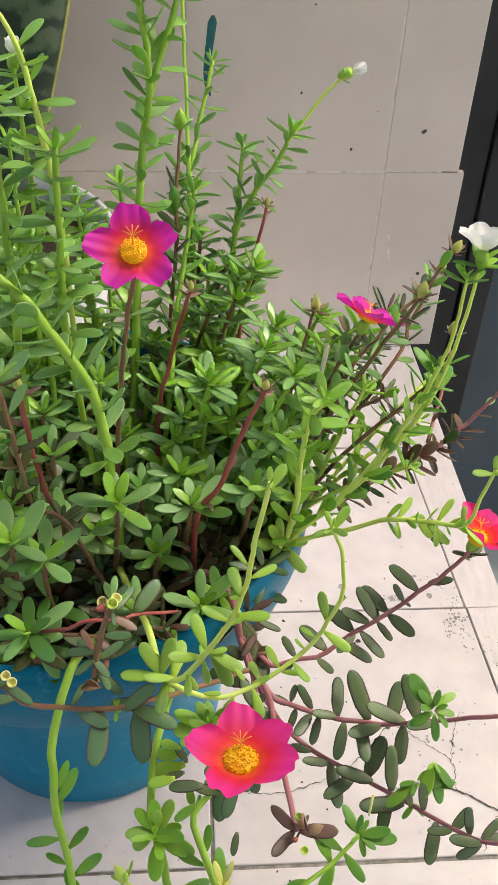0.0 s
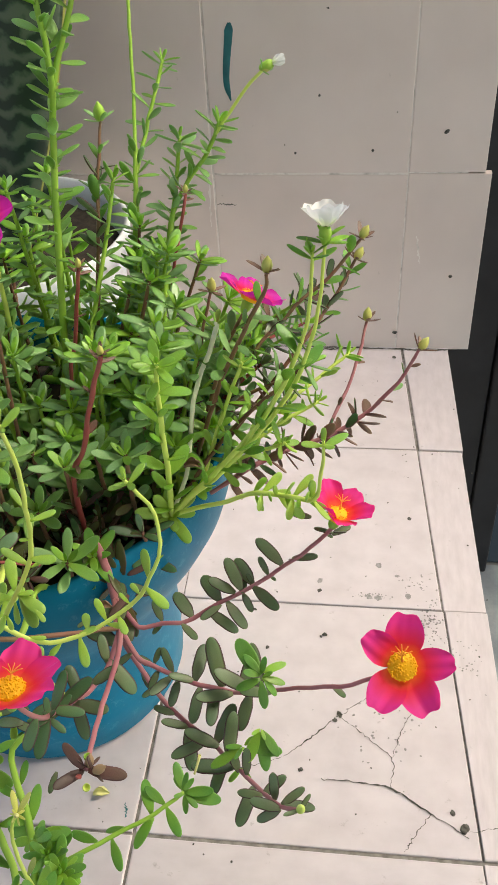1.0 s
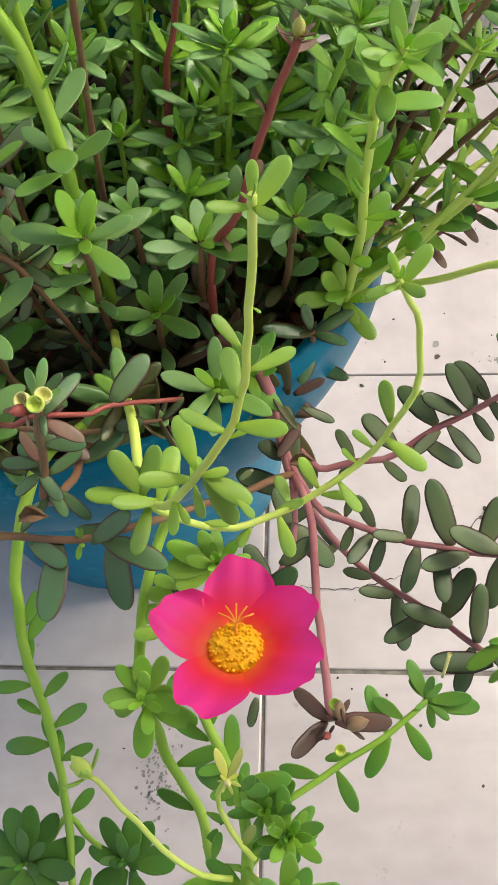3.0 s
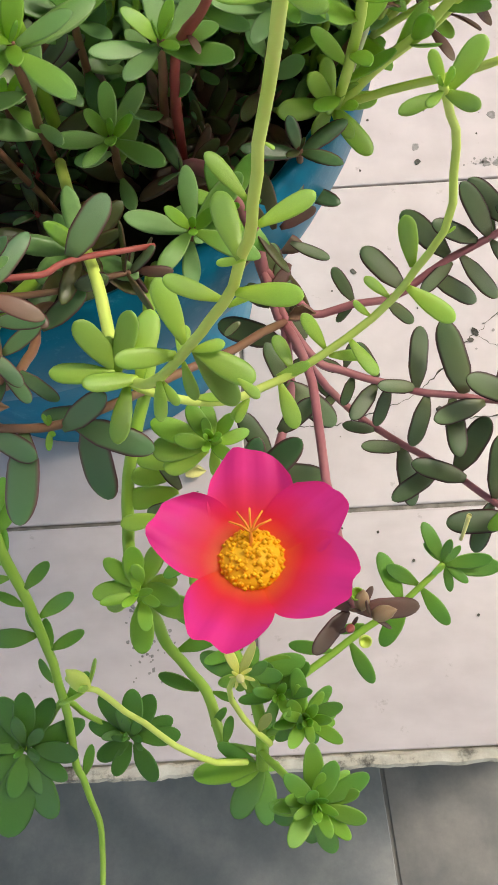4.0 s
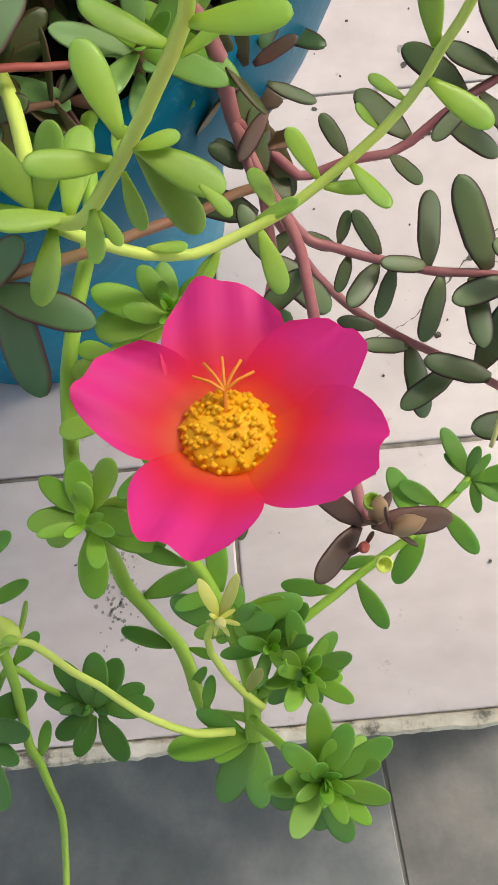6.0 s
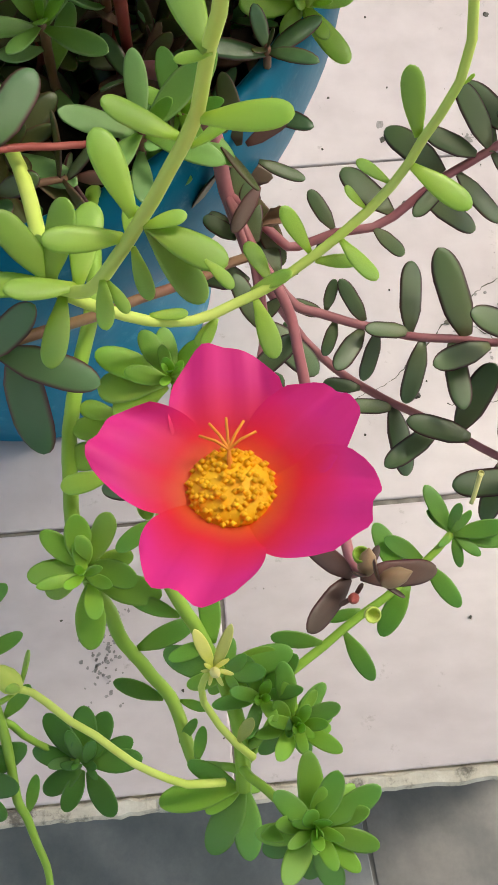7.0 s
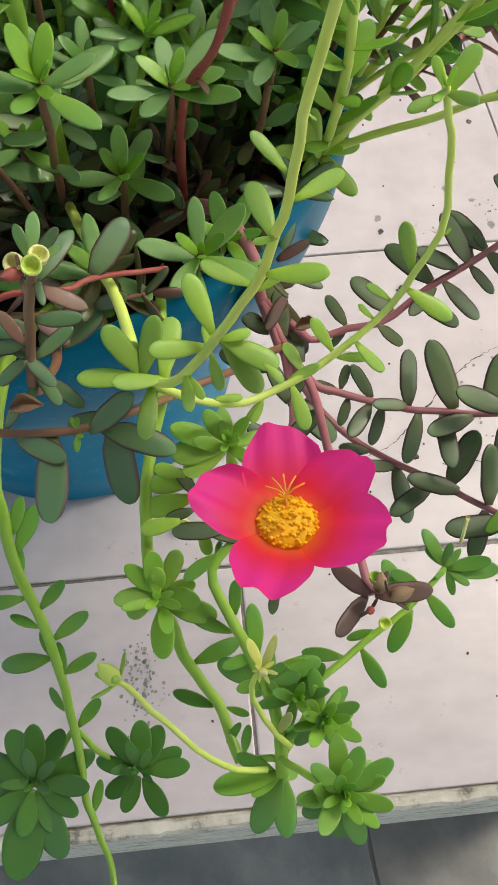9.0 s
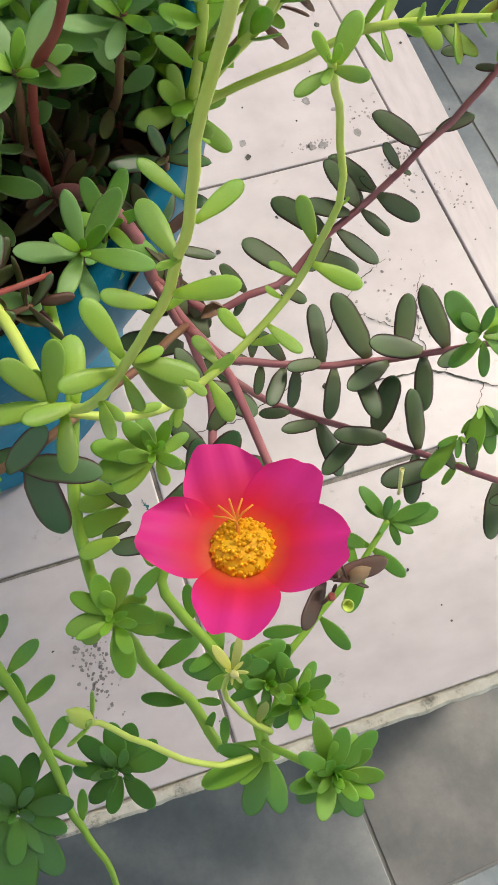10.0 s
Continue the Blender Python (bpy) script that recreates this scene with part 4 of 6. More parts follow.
s = shoot(lime, [(-0.0550, 0.0300, 0.2000), (-0.0600, 0.0000, 0.2275), (-0.0665, -0.0160, 0.2200), (-0.0706, -0.0309, 0.2056), (-0.0696, -0.0395, 0.2002), (-0.0686, -0.0530, 0.1880), (-0.0639, -0.0648, 0.1784), (-0.0611, -0.0781, 0.1625), (-0.0605, -0.0933, 0.1402), (-0.0602, -0.1122, 0.1235), (-0.0597, -0.1197, 0.1125), (-0.0577, -0.1261, 0.1085), (-0.0545, -0.1345, 0.1090), (-0.0530, -0.1460, 0.1110), (-0.0525, -0.1570, 0.1130), (-0.0520, -0.1710, 0.1150), (-0.0518, -0.1850, 0.1150)],
          "green", "green", (0.0022, 0.0007), start=0.99, tip=0)
set_leaves(s, "green", [(-0.0592, -0.0806, 0.1586, -0.0497, -0.0751, 0.1616), (-0.0608, -0.0712, 0.1711, -0.0498, -0.0643, 0.1748), (-0.0648, -0.0622, 0.1807, -0.0554, -0.0569, 0.1837), (-0.0659, -0.0702, 0.1729, -0.0728, -0.0641, 0.1755), (-0.0652, -0.0776, 0.1638, -0.0793, -0.0766, 0.1637), (-0.0601, -0.0775, 0.1632, -0.0606, -0.0718, 0.1659), (-0.0691, -0.0558, 0.1858, -0.0673, -0.0471, 0.1901), (-0.0733, -0.0635, 0.1804, -0.0803, -0.0618, 0.1810), (-0.0641, -0.0903, 0.1446, -0.0672, -0.0819, 0.1485), (-0.0548, -0.0956, 0.1377, -0.0513, -0.0855, 0.1428), (-0.0591, -0.1185, 0.1140, -0.0557, -0.1093, 0.1186), (-0.0662, -0.0491, 0.1915, -0.0607, -0.0375, 0.1973), (-0.0676, -0.0437, 0.1966, -0.0643, -0.0357, 0.2006), (-0.0619, -0.0746, 0.1671, -0.0648, -0.0680, 0.1702)], 0.95)
set_leaves(s, "deep", [(-0.0434, -0.1051, 0.1142, -0.0519, -0.0916, 0.1194), (-0.0441, -0.1063, 0.1134, -0.0580, -0.1017, 0.1131), (-0.0438, -0.1076, 0.1128, -0.0551, -0.1128, 0.1079), (-0.0430, -0.1082, 0.1127, -0.0490, -0.1179, 0.1068), (-0.0414, -0.1086, 0.1127, -0.0352, -0.1210, 0.1070), (-0.0402, -0.1068, 0.1136, -0.0253, -0.1063, 0.1145), (-0.0405, -0.1062, 0.1136, -0.0279, -0.1009, 0.1148), (-0.0412, -0.1052, 0.1142, -0.0340, -0.0929, 0.1195), (-0.0420, -0.1050, 0.1144, -0.0407, -0.0906, 0.1214), (-0.0427, -0.1059, 0.1145, -0.0458, -0.0981, 0.1220), (-0.0418, -0.1062, 0.1145, -0.0386, -0.1006, 0.1222), (-0.0417, -0.1074, 0.1138, -0.0382, -0.1111, 0.1161), (-0.0430, -0.1069, 0.1139, -0.0487, -0.1066, 0.1167)], 1.22)
set_leaves(s, "deep", [(-0.0762, -0.1065, 0.1307, -0.0812, -0.0913, 0.1368), (-0.0754, -0.1064, 0.1309, -0.0743, -0.0909, 0.1384), (-0.0743, -0.1067, 0.1306, -0.0653, -0.0933, 0.1365), (-0.0732, -0.1077, 0.1301, -0.0559, -0.1017, 0.1317), (-0.0734, -0.1087, 0.1297, -0.0578, -0.1101, 0.1287), (-0.0741, -0.1098, 0.1290, -0.0632, -0.1189, 0.1231), (-0.0749, -0.1104, 0.1287, -0.0703, -0.1242, 0.1203), (-0.0762, -0.1103, 0.1290, -0.0811, -0.1232, 0.1225), (-0.0776, -0.1098, 0.1290, -0.0922, -0.1188, 0.1231), (-0.0779, -0.1087, 0.1294, -0.0955, -0.1100, 0.1261), (-0.0776, -0.1074, 0.1300, -0.0926, -0.0991, 0.1314), (-0.0757, -0.1074, 0.1311, -0.0765, -0.0988, 0.1400), (-0.0746, -0.1078, 0.1307, -0.0679, -0.1028, 0.1373), (-0.0749, -0.1090, 0.1302, -0.0697, -0.1127, 0.1325), (-0.0749, -0.1111, 0.1278, -0.0699, -0.1302, 0.1130), (-0.0768, -0.1115, 0.1276, -0.0855, -0.1331, 0.1109)], 1.22)
for at, k, n, size in (((-0.0252, -0.072, 0.2083), "bright", 8, 0.010), ((0.0177, -0.1251, 0.2045), "bright", 15, 0.0135), ((0.0174, -0.1052, 0.1865), "bright", 12, 0.012), ((-0.0031, -0.0394, 0.2335), "bright", 8, 0.0095), ((-0.0437, -0.1053, 0.1155), "deep", 6, 0.010), ((-0.0758, -0.1086, 0.1310), "deep", 6, 0.011), ((0.010, -0.0985, 0.1880), "green", 12, 0.0115)):
    rosette(at, (0.05, -0.12, 1), k, s, n, size, 0.8)
for line, k in ((((0.0080, -0.0420, 0.2150), (0.0025, -0.0405, 0.2215), (-0.0031, -0.0394, 0.2300)), "lime"), (((0.004, -0.108, 0.175), (0.010, -0.107, 0.179), (0.0174, -0.1052, 0.1845)), "green"),
                (((0.004, -0.112, 0.174), (0.011, -0.119, 0.188), (0.0177, -0.1251, 0.2040)), "green"), (((0.003, -0.100, 0.181), (0.006, -0.0985, 0.183), (0.0095, -0.098, 0.1865)), "green"),
                (((-0.0252, -0.0720, 0.2060), (-0.027, -0.068, 0.203), (-0.028, -0.060, 0.207)), "green"), (((0.004, -0.113, 0.173), (0.001, -0.112, 0.172), (-0.0070, -0.111, 0.1560)), "green"),
                (((-0.0605, -0.0933, 0.1402), (-0.070, -0.101, 0.124), (-0.0758, -0.1086, 0.1290)), "green"), (((-0.0605, -0.0933, 0.1402), (-0.055, -0.100, 0.114), (-0.0437, -0.1053, 0.1135)), "green"),
                (((0.004, -0.113, 0.173), (0.009, -0.106, 0.172), (0.0140, -0.0990, 0.1720)), "green")):
    shoot(lime, list(line), k, "green", (0.0011, 0.0010), start=0.99, tip=0)
ORG = (0.037, 0.066, 0.224)
shoot(lime, [ORG, (0.040, 0.060, 0.258), (0.040, 0.059, 0.288), (0.042, 0.055, 0.315), (0.046, 0.045, 0.335)], "lime", "bright", (0.0014, 0.0009), 0.0052, 0.0185, tip=9, tip_size=0.013, lift=42)
shoot(lime, [ORG, (0.046, 0.078, 0.246), (0.047, 0.092, 0.262), (0.049, 0.105, 0.278), (0.056, 0.117, 0.295), (0.059, 0.125, 0.306)], "pale", "lime", (0.0011, 0.0014), start=0.99, tip=4, tip_size=0.017)
shoot(lime, [ORG, (0.058, 0.068, 0.248), (0.076, 0.074, 0.267), (0.093, 0.081, 0.291), (0.104, 0.087, 0.316), (0.109, 0.089, 0.340), (0.110, 0.091, 0.364)], "lime", ["bright", "green"], (0.0013, 0.0008), 0.0080, 0.0175, 0.12, 0.70, lift=52, tip=8, tip_size=0.0125)
shoot(lime, [ORG, (0.064, 0.071, 0.250), (0.084, 0.078, 0.271), (0.101, 0.085, 0.295), (0.110, 0.090, 0.321), (0.114, 0.092, 0.344), (0.1155, 0.0942, 0.3705)], "lime", ["bright", "green"], (0.0013, 0.0008), 0.0080, 0.0175, 0.12, 0.70, lift=52, tip=9, tip_size=0.0125)
flower(lime, (0.1155, 0.0945, 0.3735), (-0.01, 0.25, 0.95), 0.028, "white", 40, 20, 0, cup=0.3, label="half-open white flower")
s = shoot(lime, [ORG, (0.067, 0.059, 0.241), (0.083, 0.054, 0.253), (0.100, 0.044, 0.261), (0.114, 0.034, 0.270), (0.117, 0.033, 0.290), (0.118, 0.029, 0.308)], "lime", ["lime", "lime", "bright"], (0.0013, 0.0008), 0.0052, 0.0140, 0.34, 0.70, pair=True, lift=30, tip=5, tip_size=0.011)
rosette(ORG, (0.3, -0.5, 0.6), "lime", s, 12, 0.018)

# ---------------------------------------------------------------- dark-leaved creeping purslane
dark = tagged(new("creeping_purslane"), "dark-leaved creeping purslane with maroon stems and pink flowers", "flowering plant")
RIM = (0.0125, 0.0245, 0.205)
shoot(dark, [(-0.02, 0.07, 0.19), (-0.006, 0.050, 0.221), (0.003, 0.038, 0.2280), (0.0100, 0.0285, 0.2230), RIM, (0.0170, 0.0100, 0.1990)], "dark", "shade", (0.0022, 0.0017), 0.012, 0.016, tip=0)
set_leaves(dark.children[-1], "dark", [(0.0222, 0.0194, 0.1996, 0.0158, 0.0305, 0.2077), (0.0168, 0.0074, 0.1883, -0.0011, 0.0123, 0.1937), (0.0091, 0.0168, 0.1977, 0.0082, 0.0209, 0.2018), (0.0111, 0.0157, 0.1965, 0.0066, 0.0201, 0.2005), (0.0052, 0.0033, 0.2116, 0.0008, 0.0002, 0.2101)], 1.2)
s = shoot(dark, [(0.0185, 0.0080, 0.1990), (0.0236, -0.0093, 0.2084), (0.0249, -0.0279, 0.2131), (0.0262, -0.0520, 0.2195), (0.0275, -0.0680, 0.2245), (0.0287, -0.0819, 0.2267)], "dark", "dark", (0.0014, 0.0011), start=0.99, tip=0)
set_leaves(s, "maroon", [(0.0318, -0.0848, 0.2279, 0.0448, -0.0817, 0.2246), (0.0270, -0.0859, 0.2271, 0.0186, -0.0911, 0.2285), (0.0270, -0.0822, 0.2290, 0.0199, -0.0768, 0.2356)], 0.98)
pod(s, (0.0297, -0.0788, 0.2318), (0.0, 0.2, 1), 0.0017, "green")
pod(s, (0.0310, -0.0890, 0.2269), (0.1, -0.4, 1), 0.0016, "lime")
for at, way, size, kind in (((0.0329, -0.0836, 0.2296), (0.8, 0.1, 0.5), 0.0065, "blush"), ((0.0304, -0.0819, 0.2292), (0.1, 0.6, 0.7), 0.0060, "blush"), ((0.0280, -0.0856, 0.2284), (-0.3, -0.4, 0.8), 0.0035, "red")):
    bud(s, at, way, size, kind, 2, "maroon")
s = shoot(dark, [(0.0125, 0.0245, 0.2050), (0.0235, 0.0130, 0.2015), (0.0290, 0.0116, 0.1973), (0.0400, 0.0128, 0.2006), (0.0515, 0.0133, 0.2018), (0.0668, 0.0217, 0.2075), (0.0736, 0.0233, 0.2108), (0.0812, 0.0253, 0.2146), (0.0985, 0.0310, 0.2255), (0.1085, 0.0335, 0.2335), (0.1180, 0.0370, 0.2420), (0.1235, 0.0398, 0.2475)], "dark", "dark", (0.0013, 0.0010), start=0.99, tip=0)
set_leaves(s, "dark", [(0.0415, 0.0136, 0.2012, 0.0336, 0.0224, 0.2051), (0.0532, 0.0172, 0.2039, 0.0435, 0.0294, 0.2030), (0.0513, 0.0128, 0.2016, 0.0570, 0.0080, 0.1956), (0.0666, 0.0221, 0.2077, 0.0560, 0.0396, 0.2074), (0.0743, 0.0239, 0.2114, 0.0620, 0.0281, 0.2172), (0.0670, 0.0176, 0.2053, 0.0593, 0.0131, 0.2046), (0.0636, 0.0159, 0.2041, 0.0771, 0.0129, 0.1973), (0.0727, 0.0202, 0.2085, 0.0809, 0.0119, 0.2007), (0.0805, 0.0249, 0.2141, 0.0795, 0.0334, 0.2148), (0.0813, 0.0296, 0.2176, 0.0744, 0.0411, 0.2174), (0.0869, 0.0286, 0.2191, 0.0806, 0.0311, 0.2196), (0.0813, 0.0238, 0.2137, 0.0846, 0.0142, 0.2122), (0.0373, 0.0127, 0.1999, 0.0344, 0.0093, 0.1959)], 1.02)
set_leaves(s, "dark", [(0.0855, 0.0266, 0.2171, 0.0966, 0.0201, 0.2076), (0.0910, 0.0302, 0.2231, 0.0953, 0.0278, 0.2195), (0.0959, 0.0330, 0.2282, 0.0861, 0.0389, 0.2367), (0.0926, 0.0317, 0.2256, 0.0869, 0.0339, 0.2291), (0.1026, 0.0340, 0.2321, 0.1153, 0.0345, 0.2305), (0.0793, 0.0264, 0.2160, 0.0709, 0.0341, 0.2264), (0.1122, 0.0403, 0.2467, 0.1227, 0.0375, 0.2417), (0.1121, 0.0420, 0.2500, 0.1033, 0.0421, 0.2516)], 1.02)
flower(dark, (0.124, 0.0405, 0.2515), (0.32, 0.05, 0.92), 0.037, "pink", 34, 60, 60, cup=0.35, wide=0.36, label="cupped pink flower")
rosette((0.1232, 0.0395, 0.2455), (0.2, 0.1, 1), "dark", s, 5, 0.0120)
s = shoot(dark, [(0.0125, 0.0245, 0.2050), (0.0185, 0.0095, 0.2005), (0.0273, 0.0001, 0.1897), (0.0356, -0.0030, 0.1867), (0.0462, -0.0060, 0.1853), (0.0591, -0.0105, 0.1847), (0.0708, -0.0136, 0.1861), (0.0815, -0.0163, 0.1890), (0.0985, -0.0270, 0.2080), (0.1185, -0.0365, 0.2270), (0.1320, -0.0435, 0.2400), (0.1470, -0.0460, 0.2530)], "dark", "dark", (0.0014, 0.0009), start=0.99, tip=0)
set_leaves(s, "dark", [(0.0360, -0.0031, 0.1867, 0.0275, 0.0006, 0.1881), (0.0374, -0.0021, 0.1871, 0.0391, 0.0043, 0.1916), (0.0463, -0.0049, 0.1859, 0.0404, 0.0022, 0.1941), (0.0383, -0.0042, 0.1860, 0.0356, -0.0125, 0.1819), (0.0457, -0.0077, 0.1845, 0.0374, -0.0183, 0.1845), (0.0504, -0.0102, 0.1837, 0.0461, -0.0177, 0.1748), (0.0595, -0.0099, 0.1850, 0.0459, -0.0100, 0.1901), (0.0592, -0.0076, 0.1860, 0.0604, 0.0082, 0.1908), (0.0602, -0.0124, 0.1840, 0.0575, -0.0242, 0.1717), (0.0710, -0.0116, 0.1870, 0.0649, 0.0029, 0.2031), (0.0774, -0.0153, 0.1866, 0.0608, -0.0218, 0.1898), (0.0689, -0.0186, 0.1833, 0.0688, -0.0314, 0.1826), (0.0847, -0.0166, 0.1927, 0.0693, -0.0138, 0.2001), (0.0820, -0.0134, 0.1908, 0.0873, -0.0005, 0.1986), (0.0284, 0.0049, 0.1943, 0.0200, 0.0198, 0.2011), (0.0224, 0.0146, 0.2031, 0.0178, 0.0248, 0.2079), (0.0253, 0.0005, 0.1905, 0.0176, -0.0032, 0.1851)], 1.02)
set_leaves(s, "dark", [(0.0982, -0.0278, 0.2068, 0.0836, -0.0287, 0.2082), (0.0895, -0.0234, 0.1954, 0.0828, -0.0348, 0.1866), (0.0925, -0.0213, 0.2031, 0.0865, -0.0082, 0.2153), (0.1252, -0.0395, 0.2347, 0.1302, -0.0427, 0.2301)], 1.02)
set_leaves(s, ["bright", "green"], [(0.0932, -0.0292, 0.2221, 0.0824, -0.0190, 0.2327), (0.0932, -0.0284, 0.2230, 0.0861, -0.0255, 0.2307), (0.0942, -0.0283, 0.2230, 0.1037, -0.0243, 0.2260), (0.0942, -0.0299, 0.2211, 0.1042, -0.0289, 0.2174), (0.0933, -0.0303, 0.2207, 0.0837, -0.0331, 0.2160), (0.0938, -0.0309, 0.2200, 0.0955, -0.0365, 0.2085), (0.0948, -0.0302, 0.2207, 0.1010, -0.0341, 0.2151), (0.0927, -0.0293, 0.2221, 0.0861, -0.0313, 0.2271), (0.0937, -0.0287, 0.2226, 0.0952, -0.0265, 0.2310), (0.0945, -0.0292, 0.2218, 0.0989, -0.0302, 0.2261)], 1.02)
flower(dark, (0.152, -0.046, 0.258), (-0.07, -0.58, 0.81), 0.0405, "pink", 8, 84, 150, wide=0.335, angles=(84, 4, -60, -125, 140), label="wide open pink flower with yellow centre")
s = shoot(dark, [(0.0125, 0.0245, 0.2050), (0.0180, 0.0075, 0.1985), (0.0296, 0.0005, 0.1729), (0.0390, -0.0075, 0.1660), (0.0481, -0.0151, 0.1637), (0.0583, -0.0234, 0.1658), (0.0711, -0.0352, 0.1708), (0.0782, -0.0461, 0.1806), (0.0880, -0.0580, 0.1880), (0.1040, -0.0760, 0.2010), (0.1140, -0.0860, 0.2155)], "dark", "dark", (0.0014, 0.0009), start=0.99, tip=0)
set_leaves(s, "dark", [(0.0481, -0.0151, 0.1637, 0.0368, -0.0143, 0.1685), (0.0545, -0.0212, 0.1645, 0.0421, -0.0218, 0.1689), (0.0715, -0.0354, 0.1712, 0.0561, -0.0313, 0.1775), (0.0634, -0.0320, 0.1666, 0.0502, -0.0399, 0.1684), (0.0546, -0.0236, 0.1640, 0.0585, -0.0389, 0.1551), (0.0705, -0.0316, 0.1706, 0.0790, -0.0201, 0.1835), (0.0785, -0.0450, 0.1807, 0.0797, -0.0291, 0.1915), (0.0795, -0.0524, 0.1821, 0.0630, -0.0518, 0.1817), (0.0744, -0.0474, 0.1773, 0.0722, -0.0589, 0.1717), (0.0366, -0.0038, 0.1678, 0.0291, -0.0075, 0.1657), (0.0320, -0.0035, 0.1682, 0.0270, 0.0050, 0.1699)], 1.02)
set_leaves(s, "dark", [(0.0848, -0.0562, 0.1854, 0.0800, -0.0478, 0.1933), (0.0900, -0.0588, 0.1897, 0.0883, -0.0500, 0.1975), (0.0923, -0.0690, 0.1907, 0.0873, -0.0781, 0.1836), (0.0972, -0.0714, 0.1947, 0.1061, -0.0633, 0.2003), (0.1035, -0.0797, 0.1999, 0.0932, -0.0769, 0.2038), (0.1037, -0.0751, 0.2008, 0.1017, -0.0678, 0.2097), (0.1053, -0.0770, 0.2027, 0.1147, -0.0717, 0.2072), (0.1072, -0.0790, 0.2050, 0.1192, -0.0779, 0.2043), (0.1042, -0.0772, 0.2010, 0.0962, -0.0819, 0.1969), (0.0964, -0.0729, 0.1937, 0.0871, -0.0708, 0.1977)], 1.02)
set_leaves(s, ["bright", "green"], [(0.0853, -0.0490, 0.1950, 0.0730, -0.0557, 0.1893), (0.0859, -0.0484, 0.1958, 0.0791, -0.0498, 0.1966), (0.0871, -0.0479, 0.1960, 0.0909, -0.0450, 0.1987), (0.0883, -0.0482, 0.1953, 0.1029, -0.0478, 0.1918), (0.0871, -0.0491, 0.1944, 0.0908, -0.0574, 0.1827), (0.0861, -0.0492, 0.1943, 0.0806, -0.0580, 0.1822), (0.0867, -0.0486, 0.1958, 0.0870, -0.0522, 0.1971), (0.0864, -0.0488, 0.1956, 0.0834, -0.0543, 0.1953)], 0.98)
set_leaves(s, ["bright", "green"], [(0.0937, -0.0434, 0.2026, 0.0905, -0.0471, 0.2029), (0.0942, -0.0434, 0.2023, 0.0962, -0.0473, 0.2003), (0.0948, -0.0437, 0.2016, 0.1018, -0.0500, 0.1930), (0.0943, -0.0441, 0.2011, 0.0970, -0.0541, 0.1875), (0.0935, -0.0440, 0.2015, 0.0894, -0.0530, 0.1917)], 0.98)
bud(s, (0.114, -0.086, 0.2165), (0.2, -0.3, 1), 0.006, "lime", 2, "dark")
s = shoot(dark, [(0.0185, 0.0080, 0.1990), (0.0184, -0.0149, 0.2022), (0.0145, -0.0317, 0.2063), (0.0088, -0.0438, 0.2127), (0.0038, -0.0545, 0.2185), (0.0050, -0.0640, 0.2330), (0.0062, -0.0735, 0.2530), (0.0066, -0.0780, 0.2680)], "dark", "edged", (0.0014, 0.0010), start=0.99, tip=0)
set_leaves(s, "edged", [(0.0023, -0.0468, 0.2195, 0.0092, -0.0381, 0.2287), (0.0059, -0.0442, 0.2160, 0.0198, -0.0371, 0.2220), (0.0067, -0.0436, 0.2153, -0.0053, -0.0502, 0.2126), (0.0043, -0.0495, 0.2169, 0.0179, -0.0501, 0.2169), (0.0032, -0.0527, 0.2193, 0.0002, -0.0656, 0.2045), (0.0053, -0.0662, 0.2372, 0.0019, -0.0757, 0.2265), (0.0077, -0.0680, 0.2483, -0.0024, -0.0669, 0.2513)], 1.05)
set_leaves(s, "dark", [(0.0103, -0.0428, 0.2109, 0.0259, -0.0429, 0.2080), (0.0134, -0.0427, 0.2066, 0.0165, -0.0502, 0.1972), (0.0144, -0.0266, 0.2059, 0.0249, -0.0214, 0.2102), (0.0154, -0.0155, 0.2036, 0.0318, -0.0224, 0.1925), (0.0110, -0.0358, 0.2106, 0.0043, -0.0267, 0.2163), (0.0168, -0.0107, 0.2021, 0.0127, -0.0029, 0.2090)], 1.08)
set_leaves(s, ["dark", "maroon", "shade"], [(0.0168, 0.0330, 0.2118, 0.0136, 0.0417, 0.2263), (0.0155, 0.0287, 0.2098, 0.0013, 0.0290, 0.2157), (0.0186, 0.0331, 0.2118, 0.0290, 0.0368, 0.2154), (0.0188, 0.0218, 0.2071, 0.0260, 0.0074, 0.1961), (0.0209, 0.0234, 0.2077, 0.0133, 0.0129, 0.2036), (0.0144, 0.0361, 0.2145, 0.0058, 0.0426, 0.2231), (0.0214, 0.0291, 0.2100, 0.0322, 0.0249, 0.2064)], 0.85)
rosette((0.0038, -0.0545, 0.2185), (0.1, -0.3, 1), "edged", s, 7, 0.012)
s = shoot(dark, [(-0.0745, -0.0560, 0.2900), (-0.0730, -0.0520, 0.2760), (-0.0690, -0.0450, 0.2590), (-0.0602, -0.0355, 0.2418), (-0.0517, -0.0365, 0.2418), (-0.0430, -0.0378, 0.2431), (-0.0346, -0.0361, 0.2429), (-0.0266, -0.0304, 0.2378), (-0.0157, -0.0197, 0.2251), (-0.0017, -0.0099, 0.2173), (0.0085, -0.0010, 0.2090), (0.0185, 0.0080, 0.2000)], "brown", "edged", (0.0011, 0.0013), start=0.99, tip=0)
